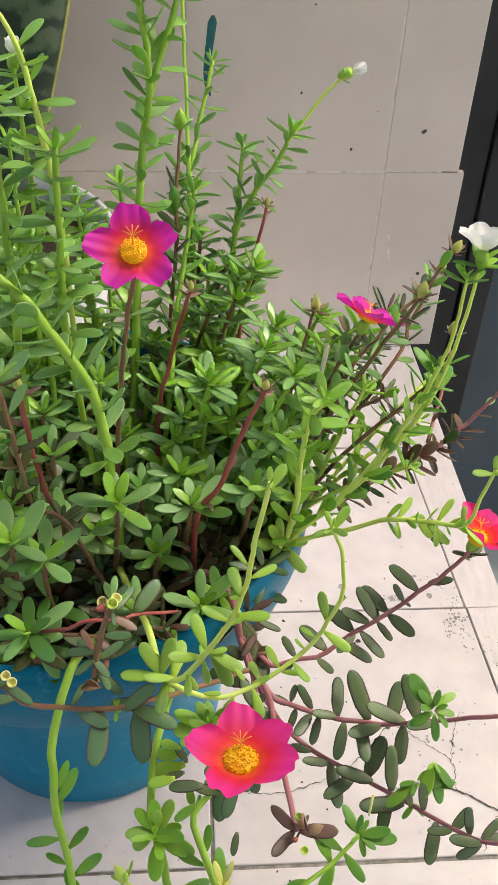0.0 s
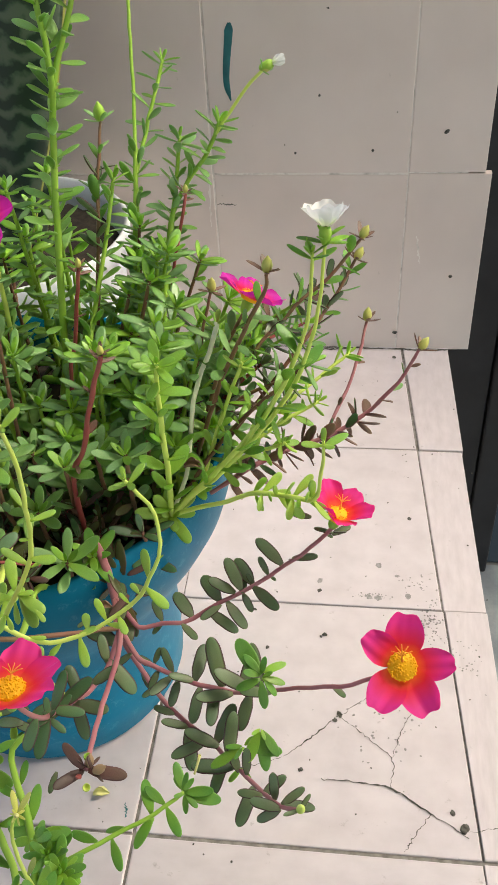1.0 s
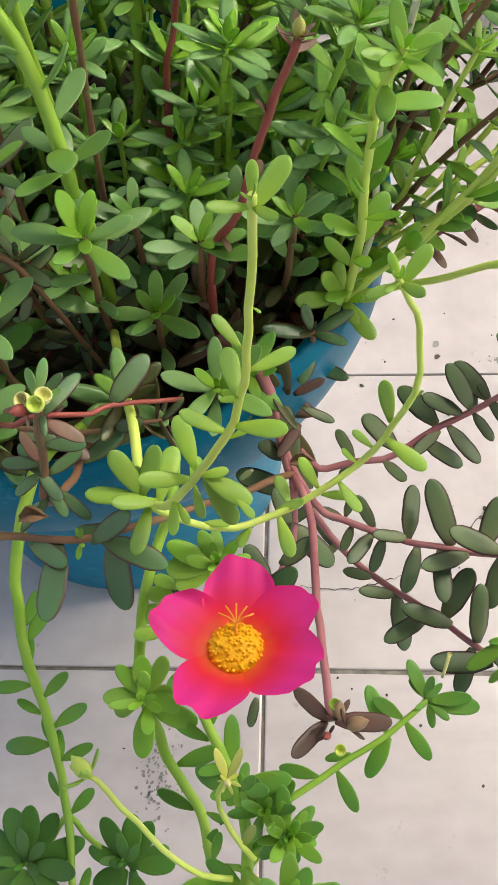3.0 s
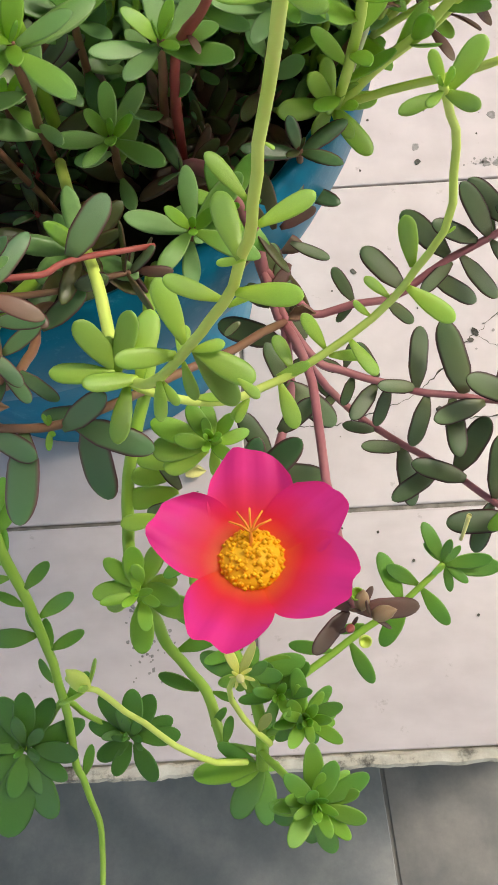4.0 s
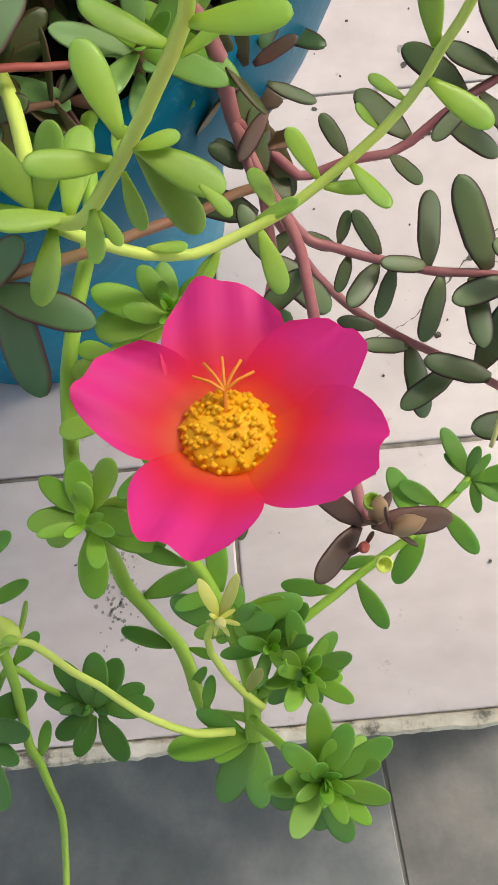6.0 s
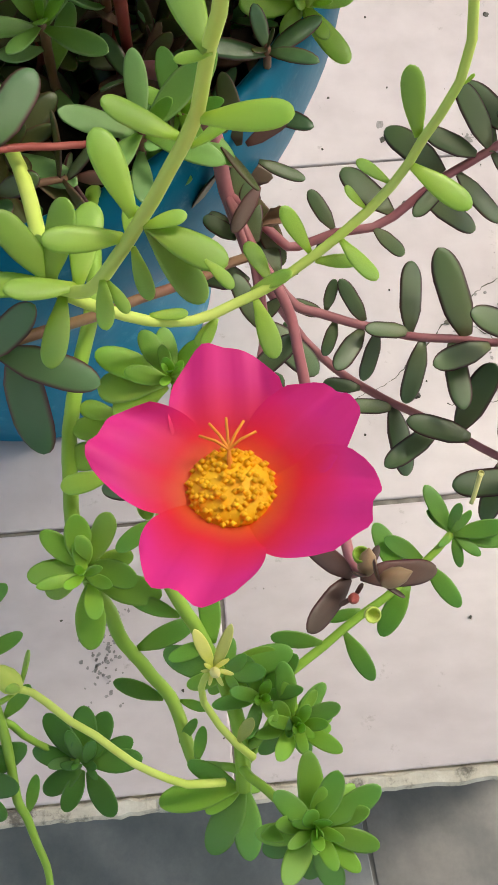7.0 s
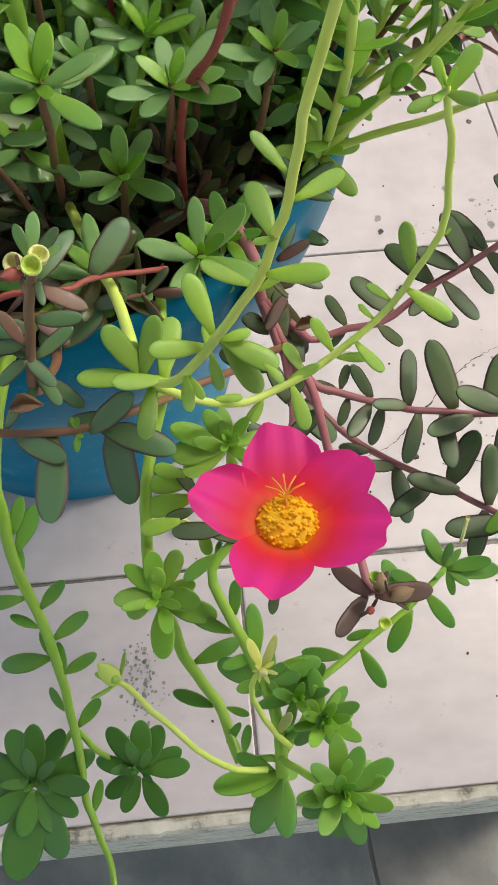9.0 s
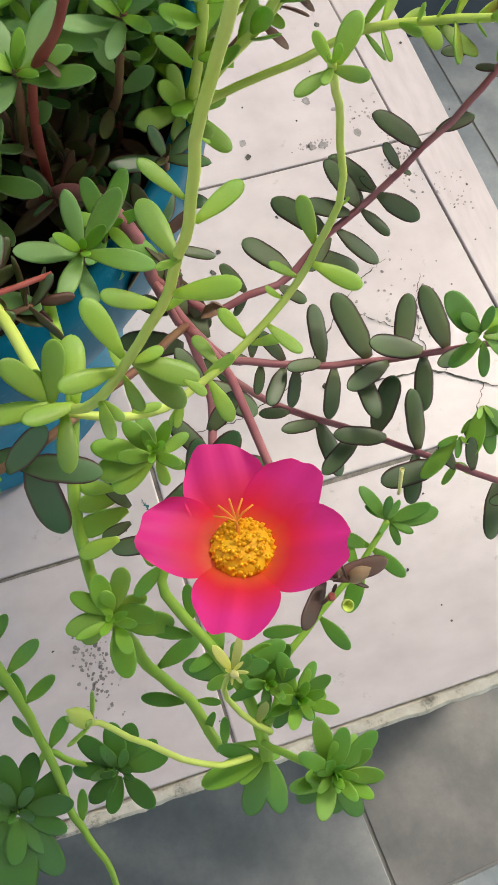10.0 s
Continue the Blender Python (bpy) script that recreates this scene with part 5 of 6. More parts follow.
set_leaves(s, "edged", [(-0.0372, -0.0374, 0.2432, -0.0247, -0.0333, 0.2521), (-0.0326, -0.0380, 0.2413, -0.0166, -0.0430, 0.2396), (-0.0291, -0.0386, 0.2390, -0.0310, -0.0517, 0.2249), (-0.0555, -0.0360, 0.2405, -0.0431, -0.0447, 0.2427), (-0.0473, -0.0415, 0.2405, -0.0470, -0.0588, 0.2375), (-0.0461, -0.0250, 0.2486, -0.0387, -0.0309, 0.2427), (-0.0335, -0.0309, 0.2438, -0.0429, -0.0329, 0.2391), (-0.0589, -0.0344, 0.2413, -0.0541, -0.0253, 0.2414)], 1.0)
set_leaves(s, "bright", [(-0.0408, -0.0372, 0.2435, -0.0411, -0.0355, 0.2465), (-0.0408, -0.0372, 0.2435, -0.0390, -0.0359, 0.2475), (-0.0409, -0.0379, 0.2432, -0.0404, -0.0429, 0.2430), (-0.0401, -0.0379, 0.2432, -0.0382, -0.0402, 0.2444)], 1.1)
for dx, dz in ((-0.003, 0.001), (0.0015, 0.003), (0.003, -0.001)):
    pod(s, (-0.0745 + dx, -0.056, 0.2925 + dz), (dx * 60, -0.5, 1), 0.0018, "straw")
set_leaves(s, "edged", [(-0.0745, -0.056, 0.290, -0.0865, -0.060, 0.294), (-0.0745, -0.056, 0.290, -0.0655, -0.059, 0.283), (-0.0730, -0.052, 0.276, -0.0860, -0.050, 0.272)], 0.9)
s = shoot(dark, [(-0.0386, -0.0293, 0.2996), (-0.0417, -0.0285, 0.2881), (-0.0470, -0.0246, 0.2645), (-0.0490, -0.0302, 0.2528), (-0.0470, -0.0140, 0.2360), (-0.0480, 0.0020, 0.2285), (-0.0500, 0.0200, 0.1950)], "brown", "edged", (0.0011, 0.0014), start=0.99, tip=0)
set_leaves(s, "edged", [(-0.0478, -0.0253, 0.2618, -0.0426, -0.0331, 0.2583), (-0.0439, -0.0258, 0.2740, -0.0334, -0.0255, 0.2746), (-0.0468, -0.0259, 0.2609, -0.0374, -0.0207, 0.2638), (-0.0479, -0.0263, 0.2602, -0.0550, -0.0186, 0.2636), (-0.0480, -0.0267, 0.2598, -0.0562, -0.0306, 0.2576), (-0.0475, -0.0295, 0.2569, -0.0503, -0.0356, 0.2539), (-0.0449, -0.0067, 0.2334, -0.0351, 0.0041, 0.2323), (-0.0481, -0.0285, 0.2580, -0.0425, -0.0343, 0.2521), (-0.0493, -0.0245, 0.2646, -0.0594, -0.0232, 0.2615)], 0.98)
set_leaves(s, "red", [(-0.0389, -0.0292, 0.2897, -0.0300, -0.0323, 0.2886), (-0.0469, -0.0246, 0.2665, -0.0533, -0.0184, 0.2693)], 0.95)
set_leaves(s, ["edged", "grey"], [(-0.0382, -0.0273, 0.3005, -0.0378, -0.0201, 0.3040), (-0.0371, -0.0269, 0.3008, -0.0331, -0.0236, 0.3025), (-0.0363, -0.0280, 0.3003, -0.0328, -0.0269, 0.3009), (-0.0393, -0.0292, 0.2958, -0.0377, -0.0345, 0.2934), (-0.0401, -0.0267, 0.3008, -0.0408, -0.0224, 0.3028), (-0.0374, -0.0297, 0.2952, -0.0315, -0.0185, 0.2964)], 0.9)
for at, way, kind in (((-0.0418, -0.0297, 0.3009), (-0.4, -0.4, 1), "straw"), ((-0.0369, -0.0288, 0.3015), (0.3, -0.1, 1), "straw"), ((-0.0380, -0.0317, 0.3023), (0.0, -0.5, 1), "lime")):
    pod(s, at, way, 0.0021, kind)
bud(s, (-0.0409, -0.0309, 0.2993), (-0.5, -0.5, 0.5), 0.005, "red", 3, "red")
shoot(dark, [(-0.10, 0.03, 0.205), (-0.065, -0.005, 0.252), (-0.052, -0.008, 0.262), (-0.040, -0.004, 0.256), (-0.034, 0.002, 0.2520), (-0.015, 0.012, 0.240)], "red", "red", (0.0009, 0.0008), start=0.99, tip=0)
set_leaves(dark.children[-1], "edged", [(-0.0349, 0.0019, 0.2531, -0.0243, 0.0157, 0.2579)], 1.25)
BASE2 = (0.055, 0.085, 0.222)
shoot(dark, [BASE2, (0.079, 0.091, 0.238), (0.099, 0.103, 0.241), (0.120, 0.114, 0.243), (0.141, 0.126, 0.252), (0.156, 0.131, 0.269), (0.1645, 0.1364, 0.2839)], "dark", ["red", "red", "red", "edged"], (0.0013, 0.0008), 0.0034, 0.0145, 0.1, 0.66, tip=0, pair=True, lift=30, fat=(1.2, 1.5))
shoot(dark, [(0.141, 0.126, 0.252), (0.156, 0.131, 0.269), (0.1645, 0.1364, 0.2839)], "dark", ["grey", "red"], (0.0009, 0.0008), 0.008, 0.0095, tip=0, lift=40)
bud(dark, (0.1645, 0.1364, 0.2839), (0.5, 0.2, 0.8), 0.0085, "husk", 5, "red")
shoot(dark, [(0.118, 0.117, 0.246), (0.127, 0.138, 0.256), (0.133, 0.154, 0.268), (0.1366, 0.168, 0.2814)], "dark", "red", (0.0010, 0.0008), 0.02, 0.009, tip=0)
bud(dark, (0.1366, 0.168, 0.2814), (0.1, 0.2, 0.9), 0.0085, "husk", 5, "red")
shoot(dark, [(0.05, 0.12, 0.23), (0.077, 0.143, 0.278), (0.090, 0.152, 0.289), (0.102, 0.161, 0.300), (0.117, 0.169, 0.310), (0.132, 0.180, 0.326)], "brown", ["grey", "dark", "green"], (0.0010, 0.0008), 0.0065, 0.016, tip=0)
bud(dark, (0.132, 0.180, 0.326), (0.4, 0.1, 0.8), 0.0085, "husk", 5, "red")
shoot(dark, [(0.06, 0.12, 0.23), (0.103, 0.150, 0.280), (0.113, 0.173, 0.284), (0.121, 0.183, 0.294), (0.1296, 0.1913, 0.3074)], "brown", ["grey", "dark", "green"], (0.0010, 0.0008), 0.0065, 0.016, tip=0)
bud(dark, (0.1296, 0.1913, 0.3074), (0.4, 0.1, 0.8), 0.0085, "husk", 5, "red")
shoot(dark, [(0.045, 0.105, 0.23), (0.061, 0.103, 0.280), (0.069, 0.100, 0.300), (0.078, 0.098, 0.321), (0.088, 0.095, 0.342), (0.090, 0.087, 0.356)], "brown", ["grey", "green"], (0.0011, 0.0009), 0.008, 0.016, 0.1, 0.8, tip=0)
bud(dark, (0.090, 0.087, 0.356), (0.1, 0.0, 1), 0.0085, "husk", 5, "red")
shoot(dark, [(0.02, 0.11, 0.21), (0.031, 0.119, 0.239), (0.038, 0.127, 0.257), (0.045, 0.134, 0.276), (0.049, 0.139, 0.295), (0.054, 0.144, 0.313)], "brown", ["grey", "dark", "green"], (0.0010, 0.0008), 0.0055, 0.017, 0.1, 0.7, tip=0)
bud(dark, (0.054, 0.144, 0.313), (0.1, 0.0, 1), 0.0085, "husk", 5, "red")
shoot(dark, [(0.045, 0.11, 0.23), (0.061, 0.118, 0.287), (0.068, 0.121, 0.303), (0.0755, 0.123, 0.316)], "brown", ["grey", "green"], (0.0010, 0.0008), 0.006, 0.016, 0.1, 0.8, tip=0)
flower(dark, (0.0765, 0.1235, 0.3200), (0.42, 0.30, 0.85), 0.037, "magenta", 16, 20, 40, label="magenta flower seen nearly edge-on")
shoot(dark, [(-0.01, 0.06, 0.2), (-0.007, 0.054, 0.257), (0.003, 0.050, 0.280), (0.011, 0.050, 0.308), (0.021, 0.048, 0.336)], "red", "red", (0.0014, 0.0011), 0.03, 0.009, tip=4, tip_size=0.008)
shoot(dark, [(-0.03, 0.12, 0.2), (-0.026, 0.125, 0.265), (-0.020, 0.129, 0.292), (-0.015, 0.128, 0.314), (-0.009, 0.125, 0.336)], "red", "red", (0.0012, 0.0010), 0.05, 0.009, tip=4, tip_size=0.008)
shoot(dark, [(0.012, 0.17, 0.2), (0.021, 0.195, 0.285), (0.026, 0.200, 0.310), (0.0327, 0.2048, 0.340)], "red", "red", (0.0011, 0.0009), 0.06, 0.009, tip=3, tip_size=0.007)
for at in ((0.0327, 0.2048, 0.341), (-0.009, 0.125, 0.337), (0.021, 0.048, 0.337)):
    bud(dark, at, (0.1, -0.1, 1), 0.0055, "husk", 5, "red")
shoot(dark, [(-0.10, 0.03, 0.205), (-0.07, 0.005, 0.235), (-0.045, 0.0, 0.24), (-0.02, 0.008, 0.235)], "brown", ["dark", "shade", "maroon"], (0.0009, 0.0007), 0.010, 0.017, tip=8, tip_size=0.016)



def wither_data(at, size, seed):
    """A shrivelled brown leaf, rolled up and twisted."""
    q = random.Random(seed)
    verts, faces = [], []
    for i in range(9):
        s = i / 8
        w = size * 0.30 * math.sin(math.pi * (0.12 + 0.86 * s)) * q.uniform(0.8, 1.2)
        for k in range(5):
            a = 2.2 * (k - 2) / 2 + 0.9 * s
            verts.append((at[0] + size * (s - 0.5) + q.uniform(-1, 1) * size * 0.03, at[1] + w * math.sin(a) + size * 0.2 * s * s, at[2] + w * (1 - math.cos(a)) * 0.7 + size * 0.15 * math.sin(4 * s) + q.uniform(-1, 1) * size * 0.03))
    for i in range(8):
        for k in range(4):
            faces.append((i * 5 + k, i * 5 + k + 1, i * 5 + k + 6, i * 5 + k + 5))
    return verts, faces


child("withered_leaf", mesh_from("withered_leaf", *wither_data((0.0215, -0.0109, 0.2395), 0.007, 1), STEM["bark"]), dark, "shrivelled brown leaf")
child("withered_leaf", mesh_from("withered_leaf", *wither_data((-0.0486, -0.0399, 0.2606), 0.0075, 2), STEM["bark"]), dark, "shrivelled brown leaf")
child("withered_leaf", mesh_from("withered_leaf", *wither_data((0.0498, 0.0743, 0.25), 0.010, 3), STEM["bark"]), dark, "shrivelled brown leaf")

# ---------------------------------------------------------------- upright green purslane filling the pot
tall = tagged(new("upright_purslane"), "dense upright green purslane with magenta flowers, filling the blue pot", "flowering plant")
shoot(tall, [(-0.05, 0.14, 0.2), (-0.041, 0.160, 0.256), (-0.036, 0.175, 0.325), (-0.032, 0.186, 0.376), (-0.027, 0.187, 0.410), (-0.030, 0.195, 0.445), (-0.031, 0.198, 0.475)], "green", "stalk", (0.0021, 0.0012), 0.0078, 0.020, 0.2, 0.98, tip=8, pair=True, lift=24)
shoot(tall, [(-0.029, 0.186, 0.400), (-0.021, 0.192, 0.422), (-0.013, 0.200, 0.444), (-0.009, 0.204, 0.460)], "green", "stalk", (0.0015, 0.0010), 0.0055, 0.019, tip=8, lift=24)
shoot(tall, [(-0.01, 0.17, 0.2), (-0.006, 0.200, 0.245), (-0.006, 0.226, 0.282), (-0.009, 0.257, 0.325), (-0.010, 0.284, 0.369), (-0.012, 0.310, 0.428)], "green", "stalk", (0.0018, 0.0010), 0.007, 0.016, 0.2, 0.7, tip=6, tip_size=0.008)
shoot(tall, [(-0.01, 0.17, 0.2), (-0.007, 0.215, 0.272), (-0.009, 0.255, 0.322), (-0.003, 0.284, 0.353), (0.006, 0.306, 0.384)], "green", ["stalk", "grey"], (0.0014, 0.0010), 0.0050, 0.0185, 0.15, tip=9, tip_size=0.015, lift=28)
shoot(tall, [(0.005, 0.17, 0.2), (0.014, 0.210, 0.277), (0.017, 0.230, 0.307), (0.020, 0.244, 0.331), (0.022, 0.256, 0.354)], "green", ["stalk", "grey"], (0.0014, 0.0010), 0.0050, 0.0185, 0.15, tip=9, tip_size=0.015, lift=28)
shoot(tall, [(0.01, 0.18, 0.22), (0.016, 0.224, 0.305), (0.027, 0.235, 0.332), (0.040, 0.240, 0.348), (0.049, 0.245, 0.367)], "green", ["stalk", "grey"], (0.0014, 0.0010), 0.0050, 0.0185, 0.15, tip=9, tip_size=0.015, lift=28)
shoot(tall, [(0.046, 0.243, 0.360), (0.062, 0.248, 0.381), (0.074, 0.250, 0.393)], "lime", "green", (0.0010, 0.0009), start=0.99, tip=0)
bud(tall, (0.074, 0.250, 0.393), (0.8, 0, 0.5), 0.008, "husk", 4)
flower(tall, (0.079, 0.250, 0.3965), (0.8, -0.1, 0.35), 0.016, "white", 70, 10, 0, cup=0.4, label="white flower just opening")
shoot(tall, [(-0.03, 0.11, 0.2), (-0.020, 0.143, 0.268), (-0.018, 0.161, 0.287), (-0.013, 0.182, 0.315), (-0.006, 0.200, 0.352)], "green", ["stalk", "grey"], (0.0014, 0.0010), 0.0050, 0.0185, 0.15, tip=9, tip_size=0.015, lift=28)
shoot(tall, [(-0.03, 0.16, 0.2), (-0.017, 0.186, 0.317), (-0.016, 0.201, 0.347), (-0.013, 0.215, 0.378)], "brown", ["grey", "dark", "green"], (0.0010, 0.0008), 0.0065, 0.016, 0.1, 0.9, tip=0)
bud(tall, (-0.013, 0.215, 0.378), (0, 0, 1), 0.011, "green", 4)
shoot(tall, [(-0.047, 0.068, 0.2), (-0.044, 0.058, 0.262), (-0.0457, 0.056, 0.2885), (-0.0467, 0.058, 0.3027), (-0.0515, 0.064, 0.327), (-0.0635, 0.072, 0.3424), (-0.0736, 0.078, 0.3572), (-0.0836, 0.084, 0.3636), (-0.112, 0.10, 0.388)], "green", ["grey", "stalk"], (0.0021, 0.0017), 0.0062, 0.021, 0.25, 0.98, tip=8, lift=25)
shoot(tall, [(-0.073, 0.16, 0.2), (-0.072, 0.168, 0.32), (-0.0741, 0.170, 0.3704), (-0.0778, 0.170, 0.4032), (-0.0819, 0.170, 0.428), (-0.0879, 0.170, 0.4441), (-0.100, 0.172, 0.462)], "lime", ["stalk", "bright"], (0.0016, 0.0010), 0.006, 0.019, 0.2, 0.72, tip=0, lift=20)
shoot(tall, [(-0.085, 0.14, 0.2), (-0.084, 0.165, 0.34), (-0.0866, 0.178, 0.420)], "green", ["stalk", "bright"], (0.0014, 0.0009), 0.006, 0.019, 0.2, 0.95, tip=4, lift=20, tip_size=0.010)
flower(tall, (-0.0866, 0.180, 0.424), (0.1, -0.1, 1), 0.016, "white", 66, 10, 0, cup=0.4, label="small white flower just opening")
shoot(tall, [(-0.060, 0.115, 0.2), (-0.0665, 0.11, 0.324), (-0.066, 0.11, 0.347), (-0.064, 0.11, 0.371), (-0.062, 0.112, 0.41)], "green", ["grey", "stalk"], (0.0018, 0.0012), 0.0046, 0.020, 0.2, 0.98, tip=9, lift=24)
shoot(tall, [(-0.092, 0.10, 0.2), (-0.090, 0.11, 0.303), (-0.087, 0.11, 0.353), (-0.086, 0.11, 0.386), (-0.085, 0.115, 0.43)], "green", ["grey", "stalk"], (0.0019, 0.0012), 0.0046, 0.020, 0.2, 0.98, tip=9, lift=24)
shoot(tall, [(-0.065, 0.09, 0.2), (-0.075, 0.06, 0.262), (-0.08, 0.06, 0.310), (-0.08, 0.06, 0.329)], "red", ["grey", "red"], (0.0013, 0.0011), 0.03, 0.013, 0.3, 0.9, tip=3, tip_size=0.010)
bud(tall, (-0.08, 0.06, 0.329), (-0.2, 0, 1), 0.007, "husk", 3)
shoot(tall, [(-0.05, 0.05, 0.2), (-0.065, 0.045, 0.262), (-0.079, 0.045, 0.276), (-0.082, 0.045, 0.301), (-0.083, 0.045, 0.323), (-0.085, 0.046, 0.345)], "brown", ["grey", "shade"], (0.0010, 0.0009), 0.009, 0.018, 0.3, 0.95, tip=8, tip_size=0.018)
shoot(tall, [(-0.05, 0.09, 0.2), (-0.044, 0.085, 0.280), (-0.037, 0.078, 0.340), (-0.030, 0.071, 0.381)], "brown", "grey", (0.0011, 0.0009), 0.02, 0.014, tip=0)
flower(tall, (-0.030, 0.070, 0.386), (-0.02, -0.55, 0.8), 0.0375, "magenta", 8, 92, 110, wide=0.375, angles=(95, 27, -47, -121, 170), label="open magenta flower with yellow centre")
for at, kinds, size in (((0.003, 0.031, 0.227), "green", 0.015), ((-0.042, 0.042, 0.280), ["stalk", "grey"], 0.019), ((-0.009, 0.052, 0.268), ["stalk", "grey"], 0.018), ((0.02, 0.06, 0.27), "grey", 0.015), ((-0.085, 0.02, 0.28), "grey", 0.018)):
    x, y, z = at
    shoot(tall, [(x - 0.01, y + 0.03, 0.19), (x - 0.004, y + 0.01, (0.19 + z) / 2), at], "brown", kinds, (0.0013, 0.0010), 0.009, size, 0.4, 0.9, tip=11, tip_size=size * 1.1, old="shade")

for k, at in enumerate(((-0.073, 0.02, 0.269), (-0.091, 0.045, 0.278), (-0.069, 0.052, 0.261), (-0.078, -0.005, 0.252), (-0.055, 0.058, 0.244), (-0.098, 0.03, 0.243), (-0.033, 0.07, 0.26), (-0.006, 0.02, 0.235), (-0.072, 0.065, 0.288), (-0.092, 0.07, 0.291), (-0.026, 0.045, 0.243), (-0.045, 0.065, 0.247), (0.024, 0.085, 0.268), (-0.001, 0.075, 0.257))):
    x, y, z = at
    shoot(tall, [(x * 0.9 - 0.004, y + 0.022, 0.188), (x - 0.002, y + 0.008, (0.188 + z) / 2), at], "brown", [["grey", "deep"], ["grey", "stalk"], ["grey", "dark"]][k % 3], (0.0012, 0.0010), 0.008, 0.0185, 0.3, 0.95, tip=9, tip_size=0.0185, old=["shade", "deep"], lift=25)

# smaller shoots leaning out over the right rim
for k in range(11):
    b = Vector((rng.uniform(0.0, 0.04), rng.uniform(0.08, 0.19), 0.195))
    t = Vector((rng.uniform(0.05, 0.115), b.y + rng.uniform(0.0, 0.05), rng.uniform(0.235, 0.300)))
    shoot(None, [b, (b + t) / 2 + Vector((0, 0, 0.012)), t], rng.choice(["brown", "red", "green"]), rng.choice([["grey", "grey", "dark"], ["grey", "stalk"], ["grey", "bright"], ["red", "grey", "dark"]]), (0.0011, 0.0008), 0.0042, 0.0175, 0.2, 0.98, tip=9, lift=22)
for t in ((0.128, 0.150, 0.272), (0.112, 0.118, 0.262), (0.098, 0.075, 0.268), (0.075, 0.098, 0.300)):
    b = Vector((0.05, 0.09, 0.225))
    shoot(lime, [b, (b + Vector(t)) / 2 + Vector((0, 0, 0.004)), t], "lime", ["lime", "bright"], (0.0011, 0.0008), 0.0064, 0.0145, 0.3, 0.98, tip=7, tip_size=0.012)

# old low shoots over the bare soil at the front, their leaf colours darkened as shade
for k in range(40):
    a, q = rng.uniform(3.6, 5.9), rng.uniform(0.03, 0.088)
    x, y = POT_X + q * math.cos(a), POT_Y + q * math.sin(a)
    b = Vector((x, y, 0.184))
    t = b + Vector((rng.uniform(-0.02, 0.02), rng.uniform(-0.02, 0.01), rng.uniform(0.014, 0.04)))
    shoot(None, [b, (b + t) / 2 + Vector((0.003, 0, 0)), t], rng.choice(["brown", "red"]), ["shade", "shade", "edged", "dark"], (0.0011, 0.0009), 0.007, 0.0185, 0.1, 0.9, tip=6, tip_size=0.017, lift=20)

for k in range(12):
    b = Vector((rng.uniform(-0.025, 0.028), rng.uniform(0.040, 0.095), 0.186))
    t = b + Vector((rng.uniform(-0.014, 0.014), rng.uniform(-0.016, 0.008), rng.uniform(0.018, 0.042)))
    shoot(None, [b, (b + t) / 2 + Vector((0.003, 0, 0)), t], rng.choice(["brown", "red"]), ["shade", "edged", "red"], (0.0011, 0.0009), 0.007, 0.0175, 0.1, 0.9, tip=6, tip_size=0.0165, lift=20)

# joined mass of upright shoots rooted all over the soil
for k in range(172):
    a, q = rng.uniform(0, 6.283), 0.117 * math.sqrt(rng.random())
    x, y = POT_X + q * math.cos(a), POT_Y + q * math.sin(a)
    front = max(0.0, (0.11 - y) / 0.09)
    h = rng.uniform(0.07, 0.135) + 0.05 * rng.random() ** 2
    h *= 1.0 - 0.72 * min(1.0, front)
    if front > 0.2 and (x > -0.04 or rng.random() < 0.7):
        continue
    if x < -0.04 and y > 0.12 and rng.random() < 0.4:
        continue
    if x < -0.02 and y > 0.10:
        h = min(h, rng.uniform(0.070, 0.115))
    if x > 0.0:
        h *= 0.8
    lean = Vector(((x - POT_X) * rng.uniform(0.1, 0.5) + rng.uniform(-0.015, 0.015), (y - POT_Y) * rng.uniform(0.1, 0.5) + rng.uniform(-0.015, 0.015), h))
    b = Vector((x, y, 0.182))
    # shoots near the front rim get the old leaf colour with shade in it
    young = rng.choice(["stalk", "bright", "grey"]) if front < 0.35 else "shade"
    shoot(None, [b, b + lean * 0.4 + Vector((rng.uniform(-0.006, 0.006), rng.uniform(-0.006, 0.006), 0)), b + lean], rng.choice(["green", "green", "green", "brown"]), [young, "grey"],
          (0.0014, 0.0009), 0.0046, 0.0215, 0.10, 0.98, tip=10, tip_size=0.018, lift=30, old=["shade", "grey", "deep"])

# taller shoots at the back of the pot, before the white pot
for k in range(17):
    b = Vector((rng.uniform(-0.165, -0.045), rng.uniform(0.150, 0.235), 0.190))
    t = b + Vector((rng.uniform(-0.016, 0.012), rng.uniform(-0.010, 0.014), rng.uniform(0.105, 0.185)))
    shoot(None, [b, (b + t) / 2 + Vector((rng.uniform(-0.004, 0.004), 0, 0)), t], "green", ["stalk", "grey", "bright"], (0.0015, 0.0010), 0.0048, 0.0195, 0.15, 0.98, tip=9, tip_size=0.016, lift=26)

